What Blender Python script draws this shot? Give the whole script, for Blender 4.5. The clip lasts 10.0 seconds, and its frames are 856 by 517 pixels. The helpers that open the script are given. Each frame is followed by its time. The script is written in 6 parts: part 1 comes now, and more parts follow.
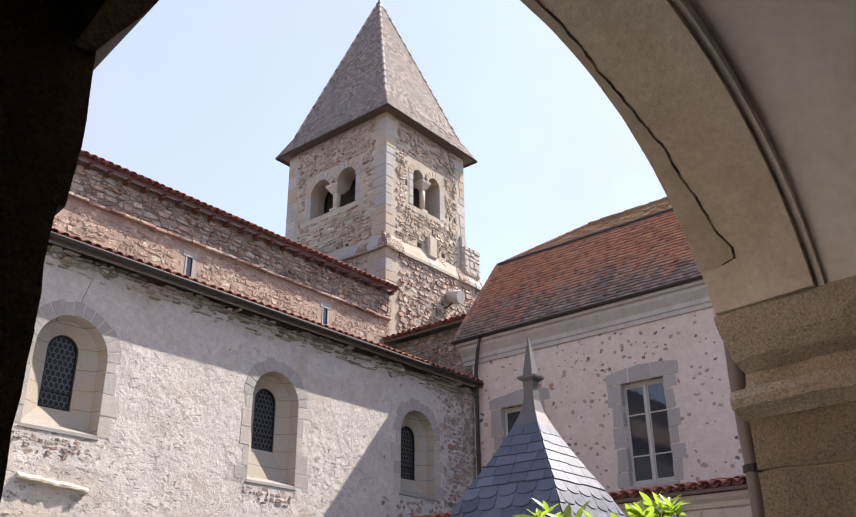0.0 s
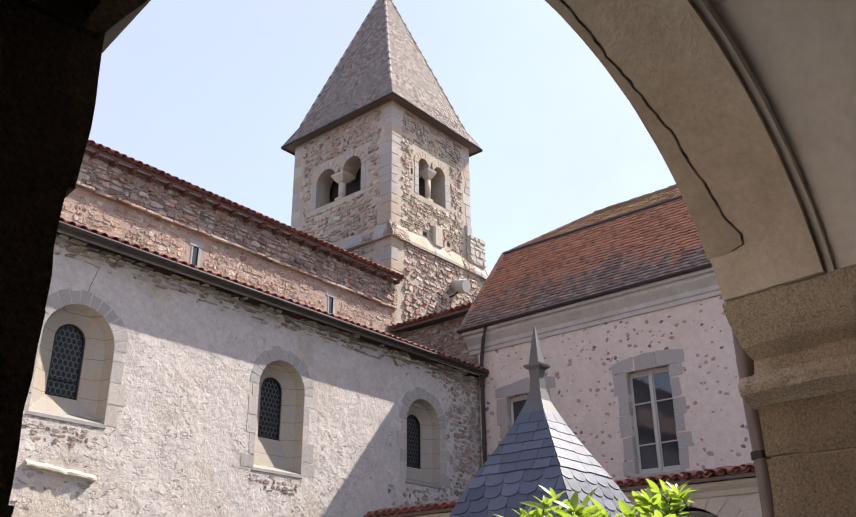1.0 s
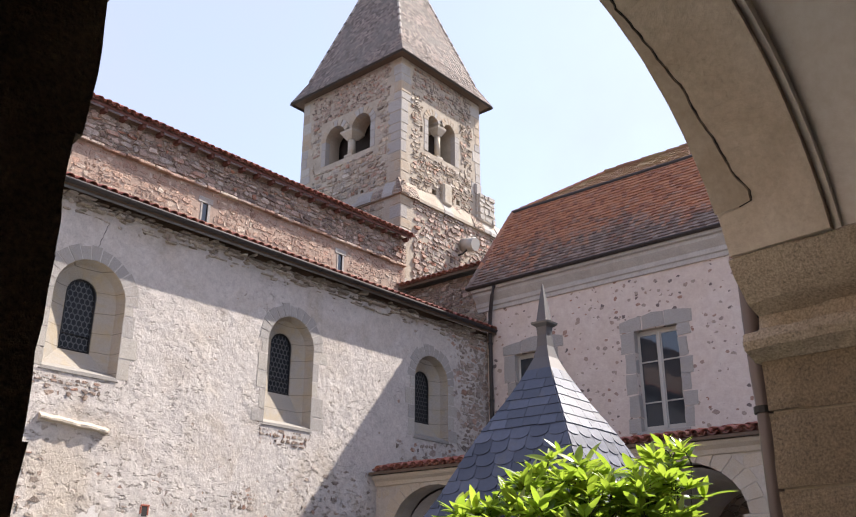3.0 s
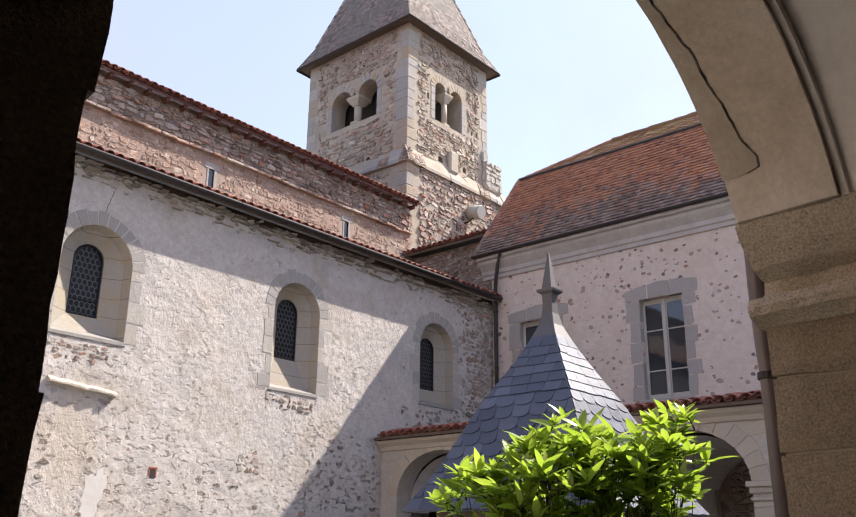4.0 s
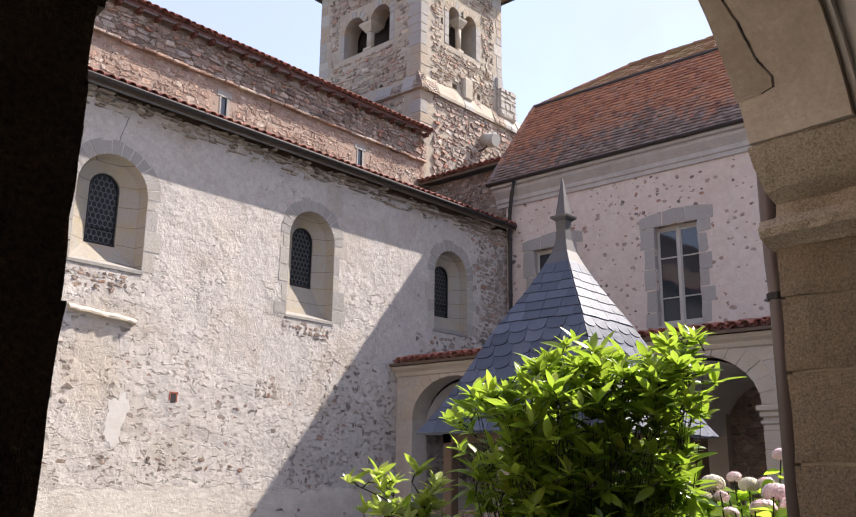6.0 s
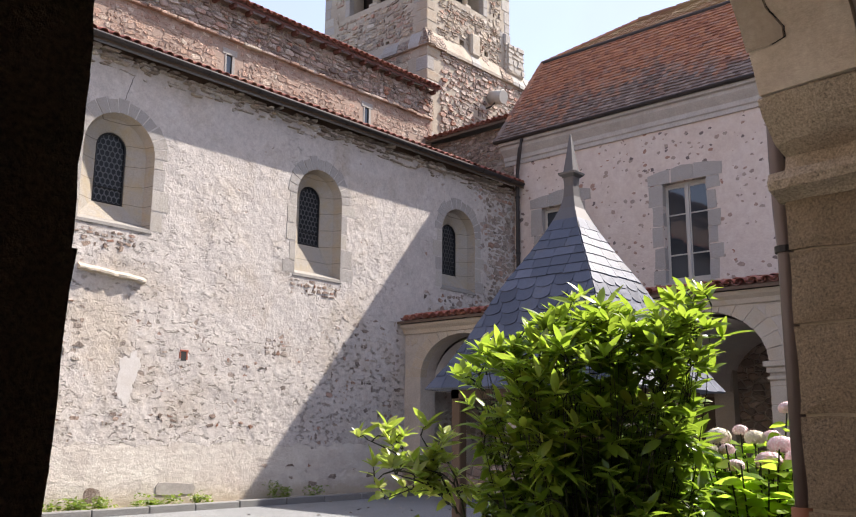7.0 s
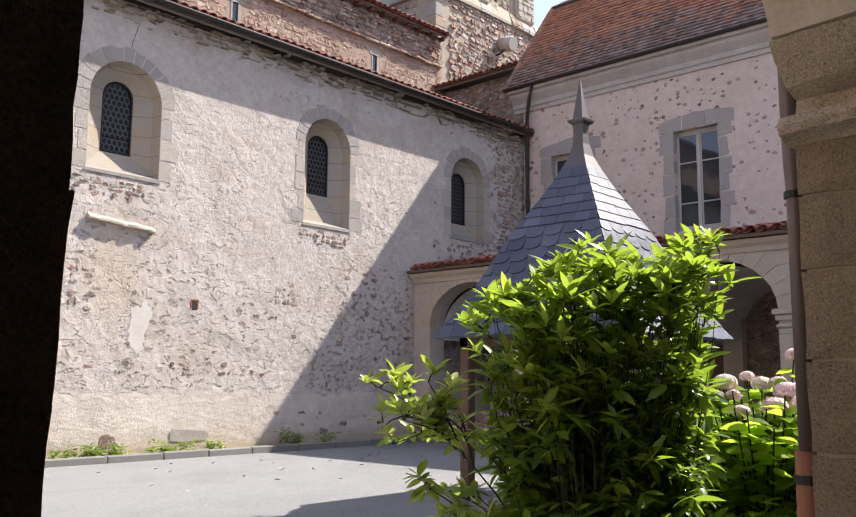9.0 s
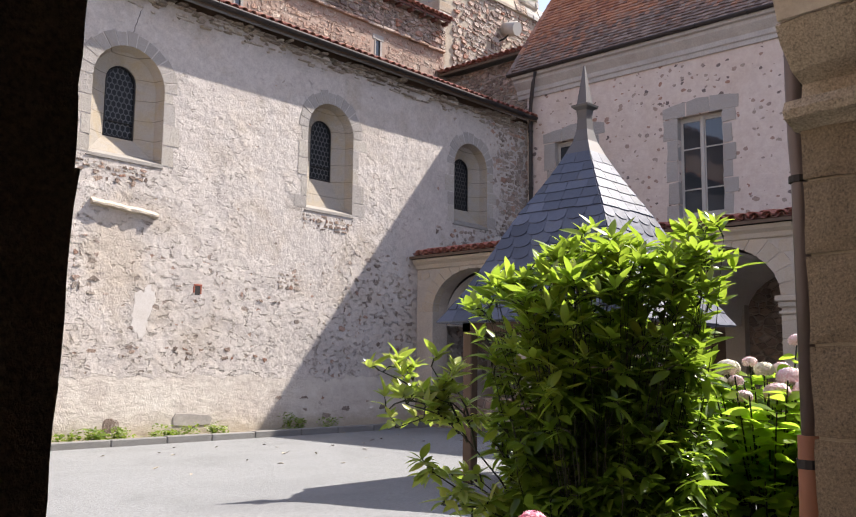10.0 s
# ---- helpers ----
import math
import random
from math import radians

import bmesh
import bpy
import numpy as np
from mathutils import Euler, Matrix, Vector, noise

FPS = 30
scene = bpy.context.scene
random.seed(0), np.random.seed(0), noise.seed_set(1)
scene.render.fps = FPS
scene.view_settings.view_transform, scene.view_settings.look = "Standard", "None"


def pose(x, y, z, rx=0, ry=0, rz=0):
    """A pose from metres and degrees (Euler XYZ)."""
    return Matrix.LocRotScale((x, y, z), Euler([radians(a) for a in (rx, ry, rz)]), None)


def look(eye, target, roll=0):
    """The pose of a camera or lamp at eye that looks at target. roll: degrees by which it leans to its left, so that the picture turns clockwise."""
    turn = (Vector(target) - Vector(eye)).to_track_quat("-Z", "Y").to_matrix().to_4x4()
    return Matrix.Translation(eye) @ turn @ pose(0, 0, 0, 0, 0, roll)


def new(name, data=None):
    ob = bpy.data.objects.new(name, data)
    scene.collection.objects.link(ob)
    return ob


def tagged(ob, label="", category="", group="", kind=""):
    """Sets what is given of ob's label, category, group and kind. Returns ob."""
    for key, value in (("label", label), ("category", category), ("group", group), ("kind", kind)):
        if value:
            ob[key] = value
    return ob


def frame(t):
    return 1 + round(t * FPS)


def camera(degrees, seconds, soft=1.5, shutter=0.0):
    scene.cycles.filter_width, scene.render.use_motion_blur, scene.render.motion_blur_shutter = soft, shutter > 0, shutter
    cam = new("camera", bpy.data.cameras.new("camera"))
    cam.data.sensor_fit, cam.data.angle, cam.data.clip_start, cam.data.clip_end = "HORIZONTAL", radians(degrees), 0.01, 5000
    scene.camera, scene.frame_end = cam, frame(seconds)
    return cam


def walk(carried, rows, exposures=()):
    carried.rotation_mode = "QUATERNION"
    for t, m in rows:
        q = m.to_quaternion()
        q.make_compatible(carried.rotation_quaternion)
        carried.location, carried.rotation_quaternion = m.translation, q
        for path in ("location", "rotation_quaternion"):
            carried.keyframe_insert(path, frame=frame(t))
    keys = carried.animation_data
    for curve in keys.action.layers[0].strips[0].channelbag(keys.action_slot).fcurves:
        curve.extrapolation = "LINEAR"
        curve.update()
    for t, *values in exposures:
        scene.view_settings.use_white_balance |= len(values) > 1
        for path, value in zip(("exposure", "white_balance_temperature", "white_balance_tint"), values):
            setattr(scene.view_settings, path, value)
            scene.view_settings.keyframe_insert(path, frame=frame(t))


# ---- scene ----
cam = camera(52.0, 10.0, 1.15)
EXPOSURE = [(0.0, 1.74, 6560, 13)]
PATH = [
    (0, (-1.025, -0.055, 1.57), (0.39, 1.1, 2.383), -0.6),
    (0.5, (-1.019, -0.048, 1.568), (0.396, 1.116, 2.371), -0.6),
    (1, (-1.022, -0.04, 1.563), (0.393, 1.131, 2.354), -0.5),
    (1.5, (-1.018, -0.041, 1.561), (0.398, 1.14, 2.338), -0.4),
    (2, (-1.014, -0.041, 1.556), (0.404, 1.148, 2.312), -0.2),
    (2.5, (-1.017, -0.05, 1.549), (0.406, 1.149, 2.282), -0.1),
    (4, (-1.032, -0.055, 1.518), (0.406, 1.18, 2.153), 0.6),
    (4.5, (-1.035, -0.063, 1.511), (0.407, 1.186, 2.112), 0.7),
    (5, (-1.038, -0.072, 1.504), (0.407, 1.191, 2.066), 0.7),
    (5.5, (-1.042, -0.079, 1.494), (0.407, 1.197, 2.018), 0.7),
    (7, (-1.044, -0.082, 1.46), (0.412, 1.233, 1.849), 0.5),
    (7.5, (-1.034, -0.082, 1.456), (0.423, 1.243, 1.807), 0.5),
    (8, (-1.027, -0.084, 1.45), (0.429, 1.249, 1.769), 0.5),
    (8.5, (-1.024, -0.086, 1.448), (0.432, 1.253, 1.744), 0.5),
    (9, (-1.025, -0.088, 1.448), (0.43, 1.255, 1.724), 0.4),
    (9.5, (-1.024, -0.084, 1.441), (0.431, 1.263, 1.702), 0.5),
    (10, (-1.026, -0.083, 1.437), (0.429, 1.268, 1.682), 0.6),
]
walk(cam, [(t, look(eye, target, roll)) for t, eye, target, roll in PATH], EXPOSURE)

# ---- world and sun ----
SUN_FROM = Vector((0.80, -0.32, 1.0)).normalized()
world = bpy.data.worlds.new("sky")
scene.world = world
world.use_nodes = True
wn = world.node_tree
sky = wn.nodes.new("ShaderNodeTexSky")
sky.sky_type, sky.sun_disc = "NISHITA", False
sky.sun_elevation = math.asin(SUN_FROM.z)
sky.sun_rotation = math.atan2(SUN_FROM.x, SUN_FROM.y)
sky.air_density, sky.dust_density, sky.ozone_density = 1.0, 1.2, 1.0
# thin high cloud over the blue
veil = wn.nodes.new("ShaderNodeMix")
veil.data_type = "RGBA"
streak = wn.nodes.new("ShaderNodeTexNoise")
streak.inputs["Scale"].default_value, streak.inputs["Detail"].default_value, streak.inputs["Roughness"].default_value = 2.2, 6.0, 0.6
amount = wn.nodes.new("ShaderNodeMapRange")
amount.inputs["From Min"].default_value, amount.inputs["From Max"].default_value = 0.3, 0.7
amount.inputs["To Min"].default_value, amount.inputs["To Max"].default_value = 0.52, 0.86
place_in_sky = wn.nodes.new("ShaderNodeTexCoord")
wn.links.new(place_in_sky.outputs["Generated"], streak.inputs["Vector"])
wn.links.new(streak.outputs[0], amount.inputs["Value"])
wn.links.new(amount.outputs[0], veil.inputs[0])
wn.links.new(sky.outputs[0], veil.inputs[6])
veil.inputs[7].default_value = (1.87, 2.02, 2.74, 1)
wn.links.new(veil.outputs[2], wn.nodes["Background"].inputs[0])
wn.nodes["Background"].inputs[1].default_value = 0.118
lamp = bpy.data.lights.new("sun", "SUN")
lamp.energy, lamp.angle, lamp.color = 3.3, radians(0.5), (1.0, 0.95, 0.87)
sun = new("sun", lamp)
sun.matrix_world = look(SUN_FROM * 60, (0, 0, 0))

# ---- materials ----


class Nodes:
    """A short way to write node trees."""

    def __init__(self, name, rough=0.85, metal=0.0):
        self.m = bpy.data.materials.new(name)
        self.m.use_nodes = True
        self.t = self.m.node_tree
        self.b = self.t.nodes["Principled BSDF"]
        self.b.inputs["Roughness"].default_value = rough
        self.b.inputs["Metallic"].default_value = metal
        self.co = self.t.nodes.new("ShaderNodeTexCoord").outputs["Object"]

    def put(self, kind, **ins):
        n = self.t.nodes.new(kind)
        for k, v in ins.items():
            self.wire(v, n.inputs[k.replace("_", " ")])
        return n

    def wire(self, v, socket):
        if isinstance(v, bpy.types.NodeSocket):
            self.t.links.new(v, socket)
        elif isinstance(v, (tuple, list)) and len(v) == 3 and socket.type == "RGBA":
            socket.default_value = (*v, 1)
        else:
            socket.default_value = v

    def scaled(self, s, co=None):
        n = self.put("ShaderNodeMapping", Vector=co or self.co)
        n.inputs["Scale"].default_value = s
        return n.outputs[0]

    def noise(self, scale, detail=5.0, rough=0.6, co=None, warp=0.0):
        n = self.put("ShaderNodeTexNoise", Vector=co or self.co, Scale=scale, Detail=detail, Roughness=rough, Distortion=warp)
        return n.outputs[0]

    def warped(self, scale, amount, co=None):
        n = self.put("ShaderNodeTexNoise", Vector=co or self.co, Scale=scale, Detail=3.0)
        v = self.t.nodes.new("ShaderNodeVectorMath")
        v.operation = "MULTIPLY_ADD"
        self.wire(n.outputs["Color"], v.inputs[0])
        v.inputs[1].default_value = (amount,) * 3
        self.wire(co or self.co, v.inputs[2])
        return v.outputs[0]

    def cells(self, scale, co, feature="F1", out="Color", random=1.0):
        n = self.t.nodes.new("ShaderNodeTexVoronoi")
        n.feature = feature
        self.wire(co, n.inputs["Vector"])
        n.inputs["Scale"].default_value = scale
        n.inputs["Randomness"].default_value = random
        return n.outputs[out]

    def ramp(self, fac, stops, hard=False):
        n = self.put("ShaderNodeValToRGB", Fac=fac)
        r = n.color_ramp
        if hard:
            r.interpolation = "CONSTANT"
        while len(r.elements) < len(stops):
            r.elements.new(0.5)
        for e, (p, c) in zip(r.elements, stops):
            e.position = p
            e.color = (*c, 1) if isinstance(c, tuple) else (c, c, c, 1)
        return n.outputs[0]

    def mix(self, fac, a, b, kind="MIX"):
        n = self.t.nodes.new("ShaderNodeMix")
        n.data_type, n.blend_type = "RGBA", kind
        self.wire(fac, n.inputs[0])
        self.wire(a, n.inputs[6])
        self.wire(b, n.inputs[7])
        return n.outputs[2]

    def math(self, op, a, b=0.5):
        n = self.t.nodes.new("ShaderNodeMath")
        n.operation = op
        self.wire(a, n.inputs[0])
        self.wire(b, n.inputs[1])
        return n.outputs[0]

    def axis(self, i):
        return self.put("ShaderNodeSeparateXYZ", Vector=self.co).outputs[i]

    def chance(self):
        return self.t.nodes.new("ShaderNodeObjectInfo").outputs["Random"]

    def island(self):
        """A chance of its own for each loose piece, in a joined mesh or as an object."""
        return self.math("FRACT", self.math("ADD", self.t.nodes.new("ShaderNodeNewGeometry").outputs["Random Per Island"], self.chance()))

    def done(self, colour, height=None, strength=0.5, distance=0.02, rough=None):
        self.wire(colour, self.b.inputs["Base Color"])
        if height is not None:
            n = self.put("ShaderNodeBump", Height=height, Strength=strength, Distance=distance)
            self.wire(n.outputs[0], self.b.inputs["Normal"])
        if rough is not None:
            self.wire(rough, self.b.inputs["Roughness"])
        return self.m


def rubble(name, palette, mortar, scale=4.0, flat=1.7, joint=0.05, plaster=None, cover=0.5):
    """Rubble masonry: uneven stones in mortar, with plaster left over it in places."""
    k = Nodes(name, 0.92)
    co = k.warped(3.0, 0.10, k.scaled((1, 1, flat)))
    stone = k.ramp(k.cells(scale, co), palette)
    edge = k.cells(scale, co, "DISTANCE_TO_EDGE", "Distance")
    gap = k.ramp(k.math("ADD", edge, k.math("MULTIPLY", k.noise(22, 4), 0.06)), [(joint + 0.015, 1.0), (joint + 0.055, 0.0)])
    grain = k.noise(60, 6, 0.7)
    stone = k.mix(0.45, stone, k.ramp(grain, [(0.3, 0.25), (0.7, 0.8)]), "OVERLAY")
    stone = k.mix(0.35, stone, k.ramp(k.noise(0.7, 4), [(0.35, 0.35), (0.65, 0.7)]), "OVERLAY")
    colour = k.mix(gap, stone, mortar)
    up = k.ramp(k.math("MULTIPLY", edge, 1.0), [(0.0, 0.0), (0.16, 1.0)])
    h = k.math("ADD", up, k.math("MULTIPLY", grain, 0.3))
    if plaster:
        big = k.math("ADD", k.math("MULTIPLY", k.noise(0.9, 6, 0.65, warp=0.6), 1.0), k.math("MULTIPLY", k.noise(6, 5), 0.35))
        mask = k.ramp(big, [(cover, 0.0), (cover + 0.03, 1.0)])
        coat = k.mix(0.3, plaster, k.ramp(k.noise(2.0, 7, 0.7), [(0.3, 0.3), (0.7, 0.75)]), "OVERLAY")
        colour = k.mix(mask, colour, coat)
        h = k.mix(mask, h, k.math("MULTIPLY_ADD", k.noise(9, 5), 0.4))
    return k.done(colour, h, 0.9, 0.05)


def ashlar(name, base, speck=0.25, stain=(0.30, 0.24, 0.14), amount=0.4, joints=0.0):
    """Cut granite: each block a little different, with specks and soft stains."""
    k = Nodes(name, 0.88)
    own = k.chance()
    grain = k.noise(95, 4, 0.75)
    mid = k.noise(11, 6, 0.65)
    colour = k.mix(k.math("MULTIPLY", own, 0.35), base, tuple(c * 0.7 for c in base))
    colour = k.mix(speck + 0.25, colour, k.ramp(grain, [(0.32, 0.12), (0.5, 0.5), (0.7, 0.85)]), "OVERLAY")
    if joints:
        seam = k.math("LESS_THAN", k.math("FRACT", k.math("ADD", k.math("DIVIDE", k.axis(2), joints), k.math("MULTIPLY", k.noise(1.2, 2), 0.3))), 0.035)
        colour = k.mix(k.math("MULTIPLY", seam, 0.8), colour, (0.13, 0.105, 0.08))
    colour = k.mix(k.math("MULTIPLY", k.ramp(k.noise(2.3, 6, 0.7, warp=0.8), [(0.45, 0.0), (0.7, 1.0)]), amount), colour, stain)
    h = k.math("ADD", k.math("MULTIPLY", grain, 0.5), mid)
    return k.done(colour, h, 0.55, 0.02)


def coated(name, base, dark, scale=1.2, rough=0.9, bump=0.5, dist=0.02):
    """Lime plaster and other rough plain coats, with stains at two scales."""
    k = Nodes(name, rough)
    a = k.noise(scale, 7, 0.68, warp=0.4)
    f = k.noise(scale * 14, 6, 0.7)
    colour = k.mix(k.ramp(a, [(0.35, 0.0), (0.68, 1.0)]), base, dark)
    colour = k.mix(0.3, colour, k.ramp(f, [(0.3, 0.3), (0.7, 0.72)]), "OVERLAY")
    return k.done(colour, k.math("ADD", k.math("MULTIPLY", f, 0.6), a), bump, dist)


def clay(name, palette, lichen=(0.36, 0.27, 0.12), amount=0.3, per_object=False):
    k = Nodes(name, 0.85)
    colour = k.ramp(k.chance() if per_object else k.island(), palette)
    f = k.noise(30, 5, 0.7)
    colour = k.mix(0.4, colour, k.ramp(f, [(0.3, 0.25), (0.7, 0.75)]), "OVERLAY")
    patch = k.ramp(k.math("ADD", k.noise(0.8, 5, 0.7), k.math("MULTIPLY", k.noise(12, 4), 0.25)), [(0.58, 0.0), (0.72, 1.0)])
    colour = k.mix(k.math("MULTIPLY", patch, amount), colour, lichen)
    return k.done(colour, f, 0.4, 0.01)


def plain(name, base, rough=0.5, metal=0.0, vary=0.2, scale=8.0):
    k = Nodes(name, rough, metal)
    n = k.noise(scale, 6, 0.65)
    colour = k.mix(k.math("MULTIPLY", n, vary * 2), base, tuple(c * 0.55 for c in base))
    return k.done(colour, n, 0.15, 0.01)


def church_plaster():
    """Old lime plaster over rubble: pitted all over, worn down to the stones in patches."""
    k = Nodes("worn_lime_plaster", 0.93)
    z, x = k.axis(2), k.axis(0)
    fine, mid, big = k.noise(28, 6, 0.72), k.noise(8.0, 6, 0.66, warp=0.15), k.noise(0.75, 6, 0.66, warp=0.5)
    coat = k.ramp(big, [(0.3, (0.44, 0.375, 0.31)), (0.5, (0.525, 0.475, 0.43)), (0.7, (0.45, 0.405, 0.365))])
    coat = k.mix(0.32, coat, k.ramp(mid, [(0.3, 0.25), (0.7, 0.72)]), "OVERLAY")
    coat = k.mix(0.25, coat, k.ramp(fine, [(0.3, 0.25), (0.7, 0.72)]), "OVERLAY")
    co = k.warped(3.5, 0.12, k.scaled((1, 1, 1.5)))
    edge = k.cells(4.6, co, "DISTANCE_TO_EDGE", "Distance")
    tint = k.cells(4.6, co)
    pick = k.put("ShaderNodeSeparateColor", Color=tint)
    stones = k.ramp(pick.outputs[0], [(0.0, (0.17, 0.135, 0.11)), (0.35, (0.30, 0.22, 0.17)), (0.6, (0.24, 0.215, 0.19)), (0.8, (0.33, 0.17, 0.11)), (1.0, (0.40, 0.34, 0.28))])
    stones = k.mix(0.4, stones, k.ramp(fine, [(0.3, 0.2), (0.7, 0.8)]), "OVERLAY")
    # how bare the wall is: more at the corner with the wing, low down, and in loose patches
    corner = k.ramp(k.math("DIVIDE", k.math("SUBTRACT", x, 14.4), 4.0), [(0.0, 0.0), (0.75, 0.22)])
    low = k.ramp(k.math("DIVIDE", z, 8.0), [(0.12, 0.0), (0.16, 0.10), (0.35, 0.06), (0.55, 0.05), (0.62, 0.0)])
    bare = k.math("ADD", k.math("ADD", k.noise(1.15, 6, 0.7, warp=0.6), corner), low)
    near = k.math("SUBTRACT", bare, k.math("MULTIPLY", k.math("SUBTRACT", 0.30, edge), 0.55))
    show = k.ramp(k.math("ADD", near, k.math("MULTIPLY", pick.outputs[1], 0.16)), [(0.745, 0.0), (0.78, 0.8)])
    # a smooth band of newer render along the foot
    line = k.math("ADD", z, k.math("MULTIPLY", k.noise(1.6, 6, 0.7), 0.5))
    foot = k.math("LESS_THAN", line, 1.45)
    render_coat = k.mix(0.35, (0.55, 0.495, 0.43), k.ramp(k.noise(1.3, 7, 0.7), [(0.3, 0.3), (0.7, 0.68)]), "OVERLAY")
    render_coat = k.mix(0.3, render_coat, k.ramp(k.noise(4.0, 6, 0.7, warp=0.4, co=k.scaled((0.8, 1, 1.15))), [(0.35, 0.32), (0.62, 0.66)]), "OVERLAY")
    damp = k.ramp(k.math("ADD", z, k.math("MULTIPLY", k.noise(2.4, 6, 0.75), 0.7)), [(0.62, 1.0), (0.86, 0.0)])
    render_coat = k.mix(k.math("MULTIPLY", damp, 0.5), render_coat, (0.33, 0.27, 0.17))
    # old yellow plaster left below the broken lip
    side = k.math("ABSOLUTE", k.math("SUBTRACT", x, 6.35))
    tall = k.math("ABSOLUTE", k.math("SUBTRACT", z, 3.3))
    old = k.math("ADD", k.math("MULTIPLY", side, 0.55), k.math("ADD", k.math("MULTIPLY", tall, 0.4), k.math("MULTIPLY", k.noise(1.9, 6, 0.7, warp=0.5), 0.9)))
    coat = k.mix(k.ramp(old, [(0.7, 0.4), (1.05, 0.0)]), coat, (0.50, 0.40, 0.28))
    colour = k.mix(show, coat, stones)
    colour = k.mix(foot, colour, render_coat)
    lump = k.cells(9.0, k.warped(6.0, 0.12, k.scaled((1, 1, 1.3))), "SMOOTH_F1", "Distance")
    pits = k.ramp(k.noise(8.0, 5, 0.62, warp=0.2, co=k.scaled((1, 1, 1.7))), [(0.34, 0.0), (0.43, 1.0)])
    worn = k.ramp(k.math("SUBTRACT", k.noise(0.6, 4), k.math("MULTIPLY", k.math("SUBTRACT", z, 3.0), 0.035)), [(0.36, 0.1), (0.62, 1.0)])
    rough = k.math("ADD", k.math("MULTIPLY", k.math("MULTIPLY", pits, worn), 1.3), k.math("ADD", k.math("MULTIPLY", mid, 0.55), k.math("MULTIPLY", fine, 0.4)))
    rough = k.math("ADD", k.math("SUBTRACT", rough, k.math("MULTIPLY", lump, 0.12)), k.math("MULTIPLY", k.noise(2.8, 4, 0.55), 0.8))
    # shade inside the pits is mixed into the plaster colour
    pitted = k.mix(k.math("MULTIPLY", k.math("MULTIPLY", k.math("SUBTRACT", 1.0, pits), worn), 0.4), colour, (0.25, 0.205, 0.165))
    colour = k.mix(foot, pitted, colour)
    deep = k.math("SUBTRACT", rough, k.math("MULTIPLY", show, 0.45))
    h = k.mix(foot, deep, k.math("ADD", k.math("MULTIPLY", k.noise(5.0, 5, 0.6, co=k.scaled((0.8, 1, 1.2))), 0.75), k.math("MULTIPLY", fine, 0.35)))
    return k.done(colour, h, 1.0, 0.037)


def wing_plaster():
    """Pinkish lime plaster with the larger stones left showing through it."""
    k = Nodes("pink_lime_plaster", 0.92)
    fine, big = k.noise(26, 6, 0.7), k.noise(0.8, 6, 0.65)
    coat = k.ramp(big, [(0.3, (0.54, 0.435, 0.36)), (0.55, (0.59, 0.495, 0.43)), (0.75, (0.50, 0.42, 0.365))])
    coat = k.mix(0.3, coat, k.ramp(k.noise(7, 6, 0.7), [(0.3, 0.3), (0.7, 0.7)]), "OVERLAY")
    co = k.warped(5.5, 0.16, k.scaled((1, 1, 1.3)))
    far = k.cells(5.2, co, "F1", "Distance")
    pick = k.put("ShaderNodeSeparateColor", Color=k.cells(5.2, co))
    stones = k.ramp(pick.outputs[0], [(0.0, (0.15, 0.115, 0.105)), (0.4, (0.25, 0.18, 0.155)), (0.75, (0.34, 0.27, 0.225)), (1.0, (0.32, 0.17, 0.12))])
    size = k.math("MULTIPLY", k.math("ADD", pick.outputs[1], k.math("MULTIPLY", k.noise(0.9, 4, 0.7), 1.25)), 0.36)
    show = k.math("LESS_THAN", k.math("ADD", far, 0.14), k.math("SUBTRACT", size, k.math("MULTIPLY", k.noise(14, 4, 0.7), 0.13)))
    colour = k.mix(show, coat, k.mix(0.35, stones, k.ramp(fine, [(0.3, 0.25), (0.7, 0.75)]), "OVERLAY"))
    h = k.math("SUBTRACT", k.math("ADD", k.math("MULTIPLY", fine, 0.5), k.noise(5, 5)), k.math("MULTIPLY", show, 0.5))
    return k.done(colour, h, 0.7, 0.03)


def fieldstone(name, palette):
    """Rough stones, each with its own tint, weathered in patches that run over many of them."""
    k = Nodes(name, 0.92)
    grain, mid, wide = k.noise(55, 6, 0.75), k.noise(9, 6, 0.7), k.noise(0.9, 5, 0.65, warp=0.4)
    c = k.ramp(k.island(), palette)
    c = k.mix(0.6, c, k.ramp(grain, [(0.3, 0.18), (0.7, 0.82)]), "OVERLAY")
    c = k.mix(0.5, c, k.ramp(mid, [(0.3, 0.2), (0.7, 0.78)]), "OVERLAY")
    c = k.mix(0.45, c, k.ramp(wide, [(0.35, 0.3), (0.65, 0.72)]), "OVERLAY")
    lime = k.ramp(k.math("ADD", k.noise(3.2, 6, 0.75), k.math("MULTIPLY", mid, 0.3)), [(0.70, 0.0), (0.78, 0.6)])
    c = k.mix(lime, c, (0.50, 0.45, 0.385))
    return k.done(c, k.math("ADD", k.math("MULTIPLY", grain, 0.8), k.math("MULTIPLY", mid, 1.3)), 0.9, 0.035)


